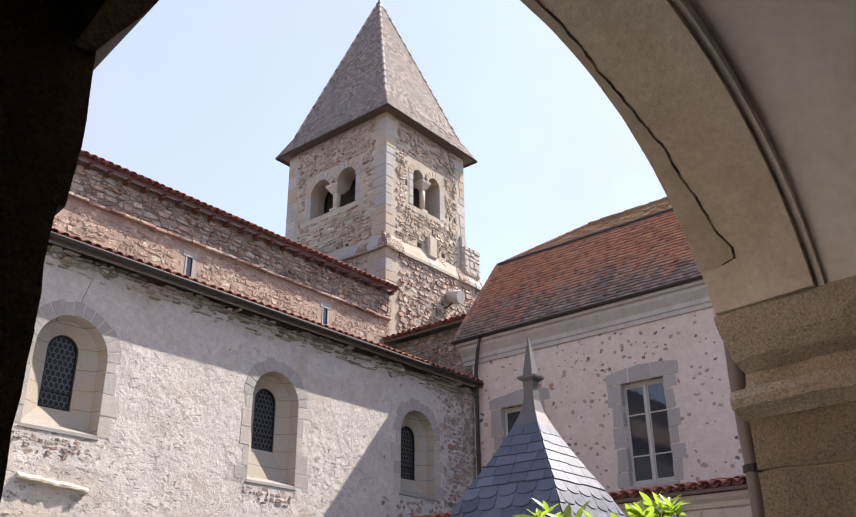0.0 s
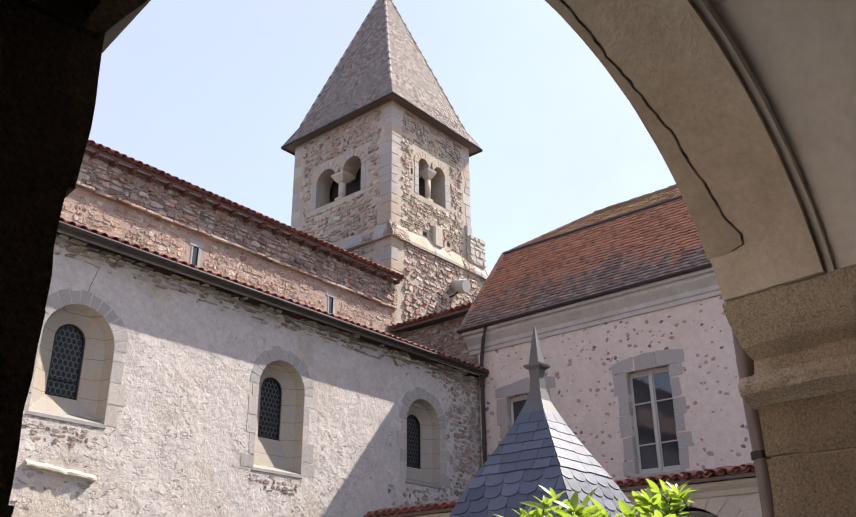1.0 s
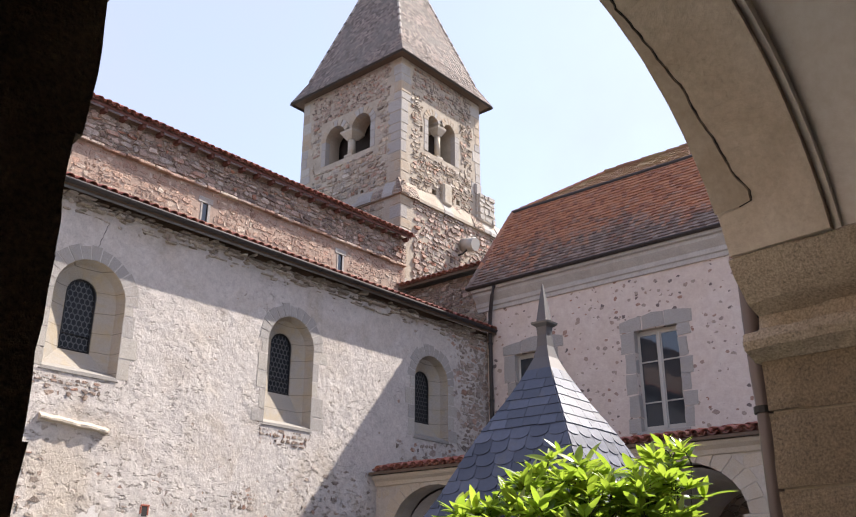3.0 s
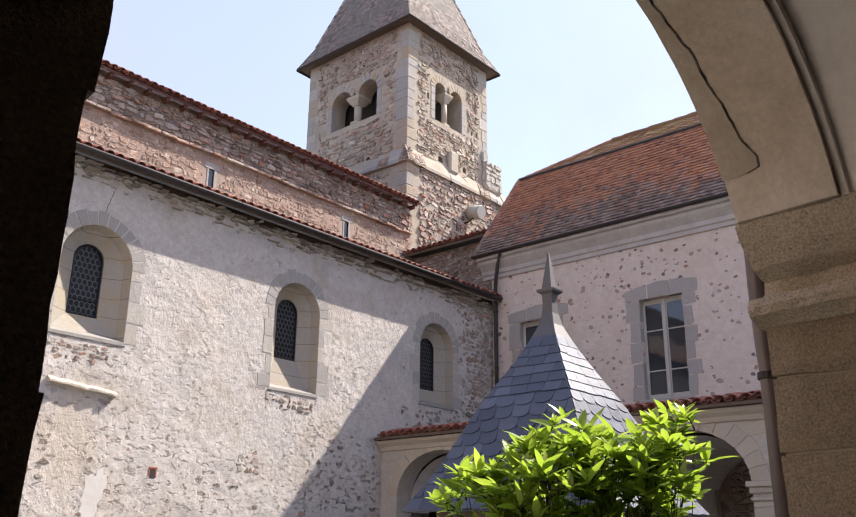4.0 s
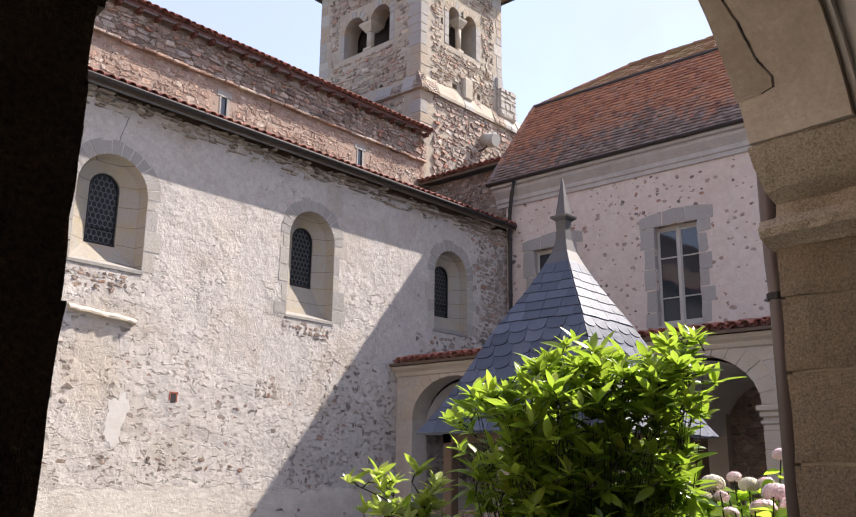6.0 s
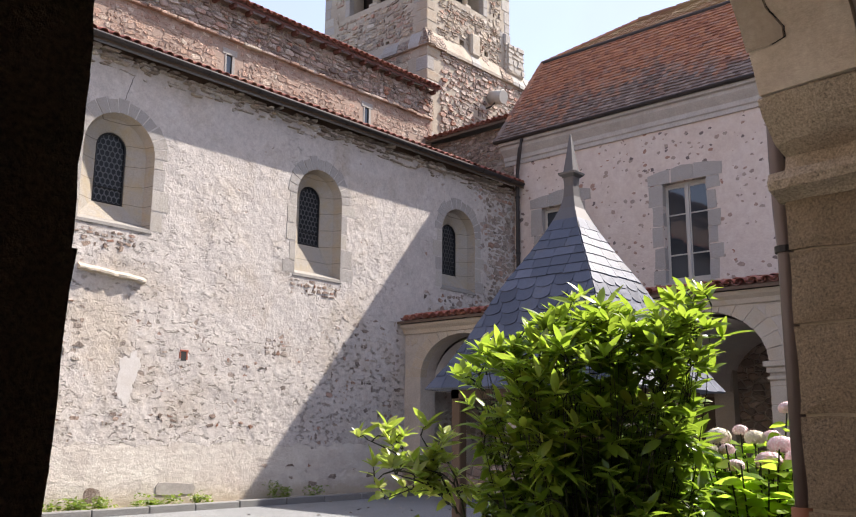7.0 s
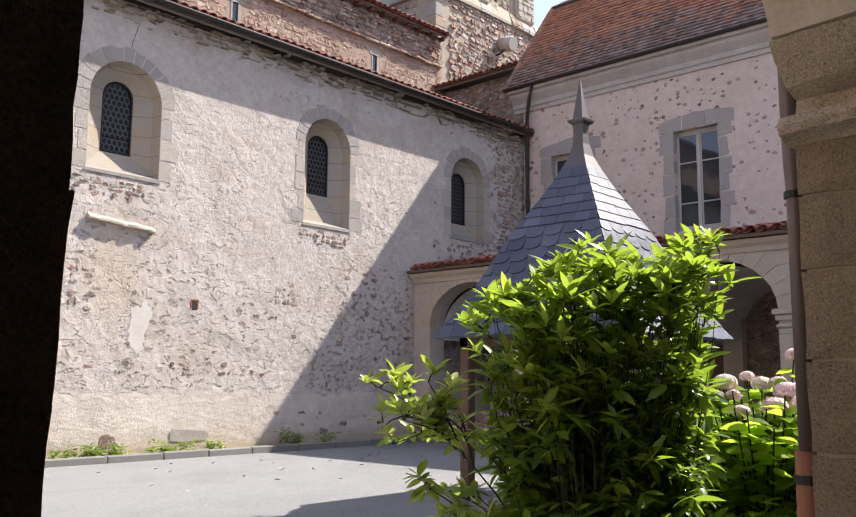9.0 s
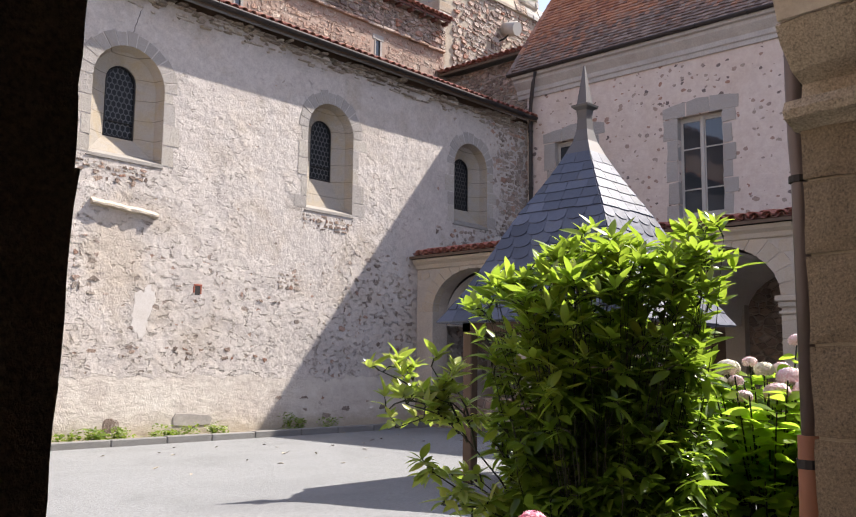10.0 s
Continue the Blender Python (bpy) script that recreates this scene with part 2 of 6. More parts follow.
TSTONE = fieldstone("tower_stone", [(0.0, (0.18, 0.135, 0.105)), (0.2, (0.36, 0.275, 0.20)), (0.42, (0.29, 0.25, 0.215)), (0.6, (0.43, 0.335, 0.235)), (0.78, (0.45, 0.385, 0.31)), (0.93, (0.38, 0.20, 0.135)), (1.0, (0.55, 0.48, 0.40))])
LOWSTONE = fieldstone("pinkish_rubble_stone", [(0.0, (0.17, 0.125, 0.11)), (0.3, (0.33, 0.235, 0.19)), (0.55, (0.44, 0.33, 0.275)), (0.75, (0.38, 0.33, 0.29)), (0.9, (0.40, 0.19, 0.125)), (1.0, (0.58, 0.51, 0.44))])
CSTONE = fieldstone("clerestory_stone", [(0.0, (0.22, 0.135, 0.10)), (0.3, (0.38, 0.235, 0.175)), (0.55, (0.33, 0.225, 0.175)), (0.8, (0.46, 0.30, 0.22)), (1.0, (0.50, 0.41, 0.33))])
DSTONE = fieldstone("brown_stone", [(0.0, (0.12, 0.09, 0.075)), (0.35, (0.25, 0.18, 0.14)), (0.7, (0.32, 0.235, 0.18)), (0.9, (0.33, 0.16, 0.10)), (1.0, (0.42, 0.36, 0.30))])
EAVESTONE = fieldstone("eave_stone", [(0.0, (0.25, 0.20, 0.155)), (0.4, (0.38, 0.32, 0.25)), (0.75, (0.44, 0.38, 0.31)), (1.0, (0.52, 0.46, 0.39))])
WALLSTONE = fieldstone("wall_stone", [(0.0, (0.19, 0.15, 0.125)), (0.35, (0.30, 0.24, 0.195)), (0.65, (0.37, 0.315, 0.265)), (0.88, (0.34, 0.19, 0.13)), (1.0, (0.46, 0.41, 0.36))])
CHURCH = church_plaster()
WING = wing_plaster()
TOWER = coated("tower_mortar", (0.43, 0.365, 0.285), (0.32, 0.265, 0.205), 1.3, 0.93, 0.7, 0.03)
CLERE = coated("clerestory_mortar", (0.40, 0.29, 0.225), (0.29, 0.205, 0.16), 1.5, 0.93, 0.7, 0.03)
DARKRUB = rubble("dark_rubble", [(0.0, (0.15, 0.11, 0.09)), (0.4, (0.26, 0.19, 0.15)), (0.7, (0.30, 0.21, 0.15)), (1.0, (0.36, 0.30, 0.25))], (0.34, 0.28, 0.22), 4.5, 1.6, 0.05)
JAMB = ashlar("jamb_granite", (0.43, 0.39, 0.34), 0.12, (0.36, 0.30, 0.22), 0.3)
HIP = plain("hip_mortar", (0.56, 0.50, 0.44), 0.9, 0.0, 0.4, 3)
GREY = ashlar("grey_ashlar", (0.36, 0.33, 0.30), 0.15, (0.30, 0.25, 0.19), 0.3)
PALE = ashlar("pale_ashlar", (0.47, 0.41, 0.33), 0.15, (0.40, 0.29, 0.17), 0.4)
OCHRE = ashlar("ochre_ashlar", (0.38, 0.31, 0.235), 0.25, (0.42, 0.27, 0.14), 0.5)
REVEAL = ashlar("reveal_plaster", (0.36, 0.32, 0.27), 0.25, (0.38, 0.275, 0.13), 0.55, 0.37)
IMPOST = ashlar("worn_impost_granite", (0.43, 0.355, 0.26), 0.5, (0.42, 0.33, 0.22), 0.35)
PIER = ashlar("ochre_granite", (0.225, 0.172, 0.11), 0.55, (0.34, 0.26, 0.16), 0.35)
SOFFIT = coated("soffit_plaster", (0.58, 0.50, 0.395), (0.41, 0.335, 0.245), 2.2, 0.9, 0.6, 0.02)
VAULT = coated("vault_plaster", (0.76, 0.71, 0.64), (0.64, 0.59, 0.52), 1.4, 0.9, 0.4, 0.02)
CORNICE = coated("cornice_stone", (0.47, 0.44, 0.40), (0.36, 0.33, 0.30), 2.0, 0.85, 0.2, 0.01)
LEAD = plain("weathered_zinc", (0.125, 0.115, 0.112), 0.5, 0.5, 0.25, 6)
PIPE = plain("brown_pipe", (0.15, 0.115, 0.105), 0.5, 0.2, 0.2)
WALKFLOOR = ashlar("walk_flagstone", (0.16, 0.14, 0.12), 0.2, (0.11, 0.095, 0.08), 0.4)
JOINT = coated("pale_joint_mortar", (0.37, 0.31, 0.22), (0.29, 0.235, 0.16), 6, 0.95, 0.5, 0.01)
ZINC = plain("brown_gutter", (0.045, 0.036, 0.033), 0.75, 0.0, 0.2)
TERRA = plain("terracotta_pipe", (0.30, 0.125, 0.06), 0.75, 0.0, 0.25)
REDWOOD = plain("red_stained_eave", (0.15, 0.058, 0.042), 0.85, 0.0, 0.4, 6)
DARKWOOD = plain("black_oak", (0.045, 0.034, 0.027), 0.85, 0.0, 0.4, 10)
WOOD = plain("old_oak", (0.13, 0.085, 0.055), 0.8, 0.0, 0.4, 12)
PAINT = plain("white_window_paint", (0.44, 0.41, 0.36), 0.55, 0.0, 0.15)
# near-black colour standing in for the shade inside rooms, hole and cracks
SHADE_BLACK = plain("shade_black", (0.03, 0.027, 0.025), 0.9)
IRON = plain("dark_iron", (0.03, 0.028, 0.027), 0.6, 0.4)
TILE = clay("canal_tile", [(0.0, (0.20, 0.068, 0.052)), (0.4, (0.33, 0.11, 0.075)), (0.7, (0.26, 0.09, 0.07)), (1.0, (0.42, 0.19, 0.125))], (0.13, 0.09, 0.075), 0.8, True)
SPIRETILE = clay("spire_tile", [(0.0, (0.11, 0.088, 0.077)), (0.5, (0.205, 0.16, 0.138)), (1.0, (0.335, 0.265, 0.225))], (0.20, 0.175, 0.155), 0.7)


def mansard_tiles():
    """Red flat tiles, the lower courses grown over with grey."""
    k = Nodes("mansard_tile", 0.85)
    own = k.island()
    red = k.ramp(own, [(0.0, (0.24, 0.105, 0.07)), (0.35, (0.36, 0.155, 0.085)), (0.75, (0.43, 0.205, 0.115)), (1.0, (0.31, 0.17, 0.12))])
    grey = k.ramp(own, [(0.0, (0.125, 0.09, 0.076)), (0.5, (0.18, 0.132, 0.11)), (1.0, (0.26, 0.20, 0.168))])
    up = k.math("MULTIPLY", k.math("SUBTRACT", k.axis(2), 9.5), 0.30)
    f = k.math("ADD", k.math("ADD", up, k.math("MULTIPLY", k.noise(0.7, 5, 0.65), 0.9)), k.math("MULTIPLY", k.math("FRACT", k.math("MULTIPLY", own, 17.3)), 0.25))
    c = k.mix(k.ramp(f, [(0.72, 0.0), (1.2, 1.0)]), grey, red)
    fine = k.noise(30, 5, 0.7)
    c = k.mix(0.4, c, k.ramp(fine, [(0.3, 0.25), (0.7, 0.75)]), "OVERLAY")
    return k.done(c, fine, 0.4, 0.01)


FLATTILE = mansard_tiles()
RIDGETILE = clay("lichened_tile", [(0.0, (0.20, 0.12, 0.065)), (0.5, (0.27, 0.155, 0.08)), (1.0, (0.23, 0.115, 0.07))], (0.26, 0.19, 0.085), 0.6)


def gravel_material():
    k = Nodes("grey_gravel", 0.9)
    f, g, b = k.noise(110, 4, 0.8), k.noise(24, 6, 0.75), k.noise(0.5, 6, 0.65, warp=0.5)
    colour = k.ramp(b, [(0.3, (0.165, 0.168, 0.168)), (0.55, (0.205, 0.209, 0.209)), (0.75, (0.18, 0.183, 0.182))])
    colour = k.mix(0.4, colour, k.ramp(f, [(0.35, 0.2), (0.65, 0.8)]), "OVERLAY")
    colour = k.mix(0.4, colour, k.ramp(g, [(0.35, 0.25), (0.65, 0.75)]), "OVERLAY")
    return k.done(colour, k.math("ADD", f, g), 0.55, 0.014)


def slate_material():
    k = Nodes("blue_slate", 0.38)
    own = k.chance()
    f = k.noise(14, 6, 0.7)
    colour = k.ramp(own, [(0.0, (0.032, 0.038, 0.060)), (0.5, (0.050, 0.060, 0.093)), (1.0, (0.078, 0.089, 0.128))])
    colour = k.mix(0.4, colour, k.ramp(f, [(0.3, 0.25), (0.7, 0.75)]), "OVERLAY")
    colour = k.mix(k.ramp(k.noise(3.0, 6, 0.75), [(0.6, 0.0), (0.75, 0.5)]), colour, (0.11, 0.095, 0.06))
    return k.done(colour, f, 0.25, 0.008, k.ramp(f, [(0.3, 0.30), (0.7, 0.5)]))


def leaf_material(name, low, high, per_object, through_light=0.46):
    k = Nodes(name, 0.3)
    c = k.ramp(k.chance() if per_object else k.island(), [(0.0, low), (0.6, tuple((a + b) / 2 for a, b in zip(low, high))), (1.0, high)])
    c = k.mix(0.25, c, k.ramp(k.noise(25, 4), [(0.3, 0.3), (0.7, 0.7)]), "OVERLAY")
    k.wire(c, k.b.inputs["Base Color"])
    thin = k.put("ShaderNodeBsdfTranslucent", Color=k.mix(0.65, c, (0.42, 0.60, 0.05)))
    both = k.t.nodes.new("ShaderNodeMixShader")
    both.inputs[0].default_value = through_light
    k.wire(k.b.outputs[0], both.inputs[1])
    k.wire(thin.outputs[0], both.inputs[2])
    k.wire(both.outputs[0], k.t.nodes["Material Output"].inputs[0])
    return k.m


def glass_material(name, tint=(0.03, 0.035, 0.04), rough=0.03, gloss=0.9):
    k = Nodes(name, rough)
    k.b.inputs["Base Color"].default_value = (*tint, 1)
    k.b.inputs["Specular IOR Level"].default_value = gloss
    n = k.put("ShaderNodeBump", Height=k.noise(3.0, 2), Strength=0.08, Distance=0.02)
    k.wire(n.outputs[0], k.b.inputs["Normal"])
    return k.m


GRAVEL = gravel_material()
SLATE = slate_material()
PANE = glass_material("window_glass")
LEADED = glass_material("leaded_glass", (0.012, 0.013, 0.015), 0.4, 0.2)
LEADS = plain("lead_cames", (0.10, 0.10, 0.10), 0.6, 0.2)

# ---- building helpers ----


def finish(name, bm, material, parent=None, label="", smooth=False):
    bmesh.ops.recalc_face_normals(bm, faces=bm.faces)
    me = bpy.data.meshes.new(name)
    bm.to_mesh(me)
    bm.free()
    if smooth:
        for p in me.polygons:
            p.use_smooth = True
    me.materials.append(material)
    ob = new(name, me)
    if parent:
        ob.parent = parent
    if label:
        ob["label"] = label
    return ob


def part(name, bm, material, parent, label="", smooth=False):
    return finish(name, bm, material, parent, label, smooth)


def setting(name, bm, material, label, category, smooth=False):
    return tagged(finish(name, bm, material, None, "", smooth), label, category, "", "structure")


def holder(name, label, category, group="", kind="", at=(0, 0, 0)):
    ob = new(name)
    ob.empty_display_size = 0.2
    ob.location = at
    return tagged(ob, label, category, group, kind)


def raw(name, verts, faces, material, parent=None, label="", smooth=False):
    me = bpy.data.meshes.new(name)
    me.from_pydata([tuple(v) for v in verts], [], faces)
    me.update()
    if smooth:
        for p in me.polygons:
            p.use_smooth = True
    me.materials.append(material)
    ob = new(name, me)
    if parent:
        ob.parent = parent
    if label:
        ob["label"] = label
    return ob


def add_box(bm, lo, hi, m=None, bevel=0.0):
    x0, y0, z0 = lo
    x1, y1, z1 = hi
    vs = [bm.verts.new(c) for c in ((x0, y0, z0), (x1, y0, z0), (x1, y1, z0), (x0, y1, z0), (x0, y0, z1), (x1, y0, z1), (x1, y1, z1), (x0, y1, z1))]
    fs = [bm.faces.new([vs[i] for i in f]) for f in ((3, 2, 1, 0), (4, 5, 6, 7), (0, 1, 5, 4), (1, 2, 6, 5), (2, 3, 7, 6), (3, 0, 4, 7))]
    if bevel:
        es = list({e for f in fs for e in f.edges})
        got = bmesh.ops.bevel(bm, geom=es, offset=bevel, segments=1, affect="EDGES", profile=0.5)
        vs = list({v for f in got["faces"] for v in f.verts} | {v for v in vs if v.is_valid})
    if m is not None:
        for v in vs:
            v.co = m @ v.co
    return vs


def box(lo, hi, m=None, bevel=0.0):
    bm = bmesh.new()
    add_box(bm, lo, hi, m, bevel)
    return bm


def tube(path, radius, sides=10, bm=None):
    """A round bar along a path of points; radius may be a list."""
    bm = bm or bmesh.new()
    path = [Vector(p) for p in path]
    rings = []
    for i, p in enumerate(path):
        d = (path[min(i + 1, len(path) - 1)] - path[max(i - 1, 0)]).normalized()
        a = d.orthogonal().normalized() if abs(d.z) > 0.9 else d.cross(Vector((0, 0, 1))).normalized()
        b = d.cross(a)
        r = radius[i] if isinstance(radius, (list, tuple)) else radius
        rings.append([bm.verts.new(p + a * (r * math.cos(t)) + b * (r * math.sin(t))) for t in (2 * math.pi * j / sides for j in range(sides))])
    for r0, r1 in zip(rings, rings[1:]):
        for j in range(sides):
            bm.faces.new((r0[j], r0[(j + 1) % sides], r1[(j + 1) % sides], r1[j]))
    bm.faces.new(rings[0][::-1])
    bm.faces.new(rings[-1])
    return bm


def arch_loop(c, half, foot, spring, steps=16, rise=None):
    """The outline of a round-headed opening, from its foot on one side, over the head, to the other."""
    rise = half if rise is None else rise
    pts = [(c - half, foot)]
    for i in range(steps + 1):
        a = math.pi * (1 - i / steps)
        pts.append((c + half * math.cos(a), spring + rise * math.sin(a)))
    pts.append((c + half, foot))
    return pts


def pierced(outer, holes, place, depth, reveals=True, bm=None):
    """A wall of that thickness from a flat outline with holes; place(u, v, d) gives its points."""
    from mathutils.geometry import tessellate_polygon
    bm = bm or bmesh.new()
    loops = [outer, *holes]
    flat = [p for l in loops for p in l]
    tris = tessellate_polygon([[Vector((u, v, 0)) for u, v in l] for l in loops])
    front = [bm.verts.new(place(u, v, 0)) for u, v in flat]
    back = [bm.verts.new(place(u, v, depth)) for u, v in flat]
    for a, b, c in tris:
        bm.faces.new((front[a], front[b], front[c]))
        bm.faces.new((back[c], back[b], back[a]))
    i = 0
    for n, l in enumerate(loops):
        k = len(l)
        if n == 0 or reveals:
            for j in range(k):
                a, b = i + j, i + (j + 1) % k
                bm.faces.new((front[a], front[b], back[b], back[a]))
        i += k
    return bm


def wedge(pts, place, d0, d1, bm=None, shrink=0.0):
    """A block from a flat outline between two depths, its front edge drawn in a little."""
    bm = bm or bmesh.new()
    cu, cv = sum(p[0] for p in pts) / len(pts), sum(p[1] for p in pts) / len(pts)
    inn = [(u + (cu - u) * shrink, v + (cv - v) * shrink) for u, v in pts]
    a = [bm.verts.new(place(u, v, d0)) for u, v in inn]
    b = [bm.verts.new(place(u, v, d1)) for u, v in pts]
    bm.faces.new(a)
    bm.faces.new(b[::-1])
    n = len(pts)
    for i in range(n):
        bm.faces.new((a[i], a[(i + 1) % n], b[(i + 1) % n], b[i]))
    return bm


def on_y(y):
    """Wall facing -y: u is x, v is z, depth goes to +y."""
    return lambda u, v, d: Vector((u, y + d, v))


def on_x(x):
    """Wall facing -x: u is y, v is z, depth goes to +x."""
    return lambda u, v, d: Vector((x + d, u, v))


def stonework(name, parent, place, u0, u1, v0, v1, holes, material, wide=(0.14, 0.42), high=(0.09, 0.2), seed=1, proud=(0.004, 0.03), keep=1.0, label="", soft=False, own=0):
    """Uneven stones laid in rough courses over a wall, proud of its mortar and clear of its openings."""
    rnd = random.Random(seed)
    vs, fs = [], []
    v = v0
    while v < v1 - 0.04:
        h = min(rnd.uniform(*high), v1 - v)
        u = u0 - rnd.uniform(0, 0.1)
        while u < u1 - 0.04:
            w = wide[0] + (wide[1] - wide[0]) * rnd.random() ** 1.5 * (0.7 if h < 0.11 else 1)
            a, b = max(u, u0), min(u + w, u1)
            u += w
            if b - a < 0.06 or rnd.random() > keep:
                continue
            if any(p < b + 0.01 and q > a - 0.01 and r < v + h and t > v for p, q, r, t in holes):
                continue
            g, j = rnd.uniform(0.006, 0.024), min(0.036, h * 0.24)
            c = min(h, b - a) * (rnd.uniform(0.26, 0.46) if soft else rnd.uniform(0.12, 0.34))
            x0, x1, y0, y1 = a + g, b - g, v + g, v + h - g
            ring = [(x0 + c, y0), (x1 - c, y0), (x1, y0 + c * 0.7), (x1, y1 - c * 0.7), (x1 - c, y1), (x0 + c, y1), (x0, y1 - c * 0.7), (x0, y0 + c * 0.7)]
            ring = [(p + rnd.uniform(-j, j), q + rnd.uniform(-j, j) + 0.05 * noise.noise((p * 0.9, q * 0.5, seed))) for p, q in ring]
            d = rnd.uniform(*proud)
            mu, mv = (x0 + x1) / 2, (y0 + y1) / 2
            k = len(vs) if own <= 0 else 0
            keep_vs, keep_fs = vs, fs
            if own > 0:
                vs, fs = [], []
            tilt = rnd.uniform(-0.25, 0.25)
            vs += [place(p, q, 0.01) for p, q in ring]
            vs += [place(p + (mu - p) * 0.13, q + (mv - q) * 0.16, -d * (1 + tilt * (q - mv) / h)) for p, q in ring]
            fs.append(tuple(range(k + 8, k + 16)))
            fs += [(k + (i + 1) % 8, k + i, k + 8 + i, k + 8 + (i + 1) % 8) for i in range(8)]
            if own > 0:
                raw("stone", vs, fs, material, parent)
                own -= 1
                vs, fs = keep_vs, keep_fs
        v += h
    if not vs:
        return None
    ob = raw(name, vs, fs, material, parent, label)
    bm = bmesh.new()
    bm.from_mesh(ob.data)
    bmesh.ops.recalc_face_normals(bm, faces=bm.faces)
    bm.to_mesh(ob.data)
    bm.free()
    ob["kind"] = "stuff"
    return ob


def canal_mesh(length=0.42, r0=0.095, r1=0.075, thick=0.014, up=True):
    """One half-round tile, its mouth at y = 0, running to +y, crown up (or down)."""
    vs, fs, n = [], [], 6
    for y, r in ((0, r0), (length, r1)):
        for rr in (r, r - thick):
            for i in range(n + 1):
                a = math.pi * i / n
                z = rr * math.sin(a) * (0.85 if up else -0.85)
                vs.append((rr * math.cos(a), y, z))
    m = n + 1
    for i in range(n):
        fs += [(i, i + 1, 2 * m + i + 1, 2 * m + i), (m + i + 1, m + i, 3 * m + i, 3 * m + i + 1), (i + 1, i, m + i, m + i + 1)]
    fs += [(0, 2 * m, 3 * m, m), (n, m + n, 3 * m + n, 2 * m + n)]
    me = bpy.data.meshes.new("tile")
    me.from_pydata(vs, [], fs)
    me.update()
    for p in me.polygons:
        p.use_smooth = True
    me.materials.append(TILE)
    return me


MORTAR = plain("tile_mortar", (0.20, 0.11, 0.085), 0.95)
CANAL_UP, CANAL_DOWN = canal_mesh(), canal_mesh(0.42, 0.085, 0.075, 0.014, False)


def canal_eave(parent, start, along, inward, slope, count, pitch=0.215, rows=2):
    """Rows of half-round tiles along an eave, covers over troughs."""
    along, inward = Vector(along), Vector(inward)
    tilt = (inward + Vector((0, 0, slope))).normalized()
    up = along.cross(tilt) if along.cross(tilt).z > 0 else -along.cross(tilt)
    side = tilt.cross(up)
    basis = Matrix((side, tilt, up)).transposed().to_4x4()
    rnd = random.Random(count)
    back = Vector(start) + tilt * 0.16 + up * 0.0
    lie = Matrix((along, tilt, up)).transposed().to_4x4() if along.cross(tilt).dot(up) > 0 else Matrix((-along, tilt, up)).transposed().to_4x4()
    lie.translation = back
    span = count * pitch
    sgn = 1 if along.cross(tilt).dot(up) > 0 else -1
    part("mortar_bed", box((min(0, sgn * span), 0, -0.03), (max(0, sgn * span), 0.6, 0.10), lie), MORTAR, parent)
    for r in range(rows):
        for i in range(count):
            for me, off, lift, back in ((CANAL_DOWN, 0.5, 0.075, 0.04), (CANAL_UP, 0.0, 0.055, 0.0)):
                if r and me is CANAL_DOWN:
                    continue
                ob = new("tile", me)
                p = Vector(start) + along * ((i + off) * pitch + rnd.uniform(-0.012, 0.012)) + tilt * (r * 0.33 + back + rnd.uniform(-0.025, 0.025)) + up * (lift + r * 0.012)
                ob.matrix_world = Matrix.Translation(p) @ basis @ pose(0, 0, 0, rnd.uniform(-3, 3), rnd.uniform(-4, 4), rnd.uniform(-3, 3))
                ob.parent = parent

GROUND = 0.08

# ---- ground ----
bm = bmesh.new()
size = 600
vs = [bm.verts.new((x, y, GROUND)) for x, y in ((-size, -size), (size, -size), (size, size), (-size, size))]
bm.faces.new(vs)
setting("ground", bm, GRAVEL, "fine grey gravel court, dry and level", "ground")

# ---- church aisle ----
CY = 14.18
CHURCH_WINDOWS = ((6.46, 0.69, 5.02, 6.40), (11.20, 0.645, 4.72, 6.47), (15.93, 0.655, 5.02, 6.50))
outer = [(-24, -0.2), (18.6, -0.2), (18.6, 8.15), (-24, 8.15)]
extra = ((1.7, 0.66, 4.9, 6.45),)
holes = [arch_loop(c, r, f, s) for c, r, f, s in CHURCH_WINDOWS + extra]
aisle = setting("wall_aisle", pierced(outer, holes, on_y(CY), 0.75, False), CHURCH, "church aisle wall in worn lime plaster over rubble", "wall")


SILL = ashlar("sill_granite", (0.27, 0.25, 0.225), 0.15, (0.22, 0.18, 0.14), 0.4)


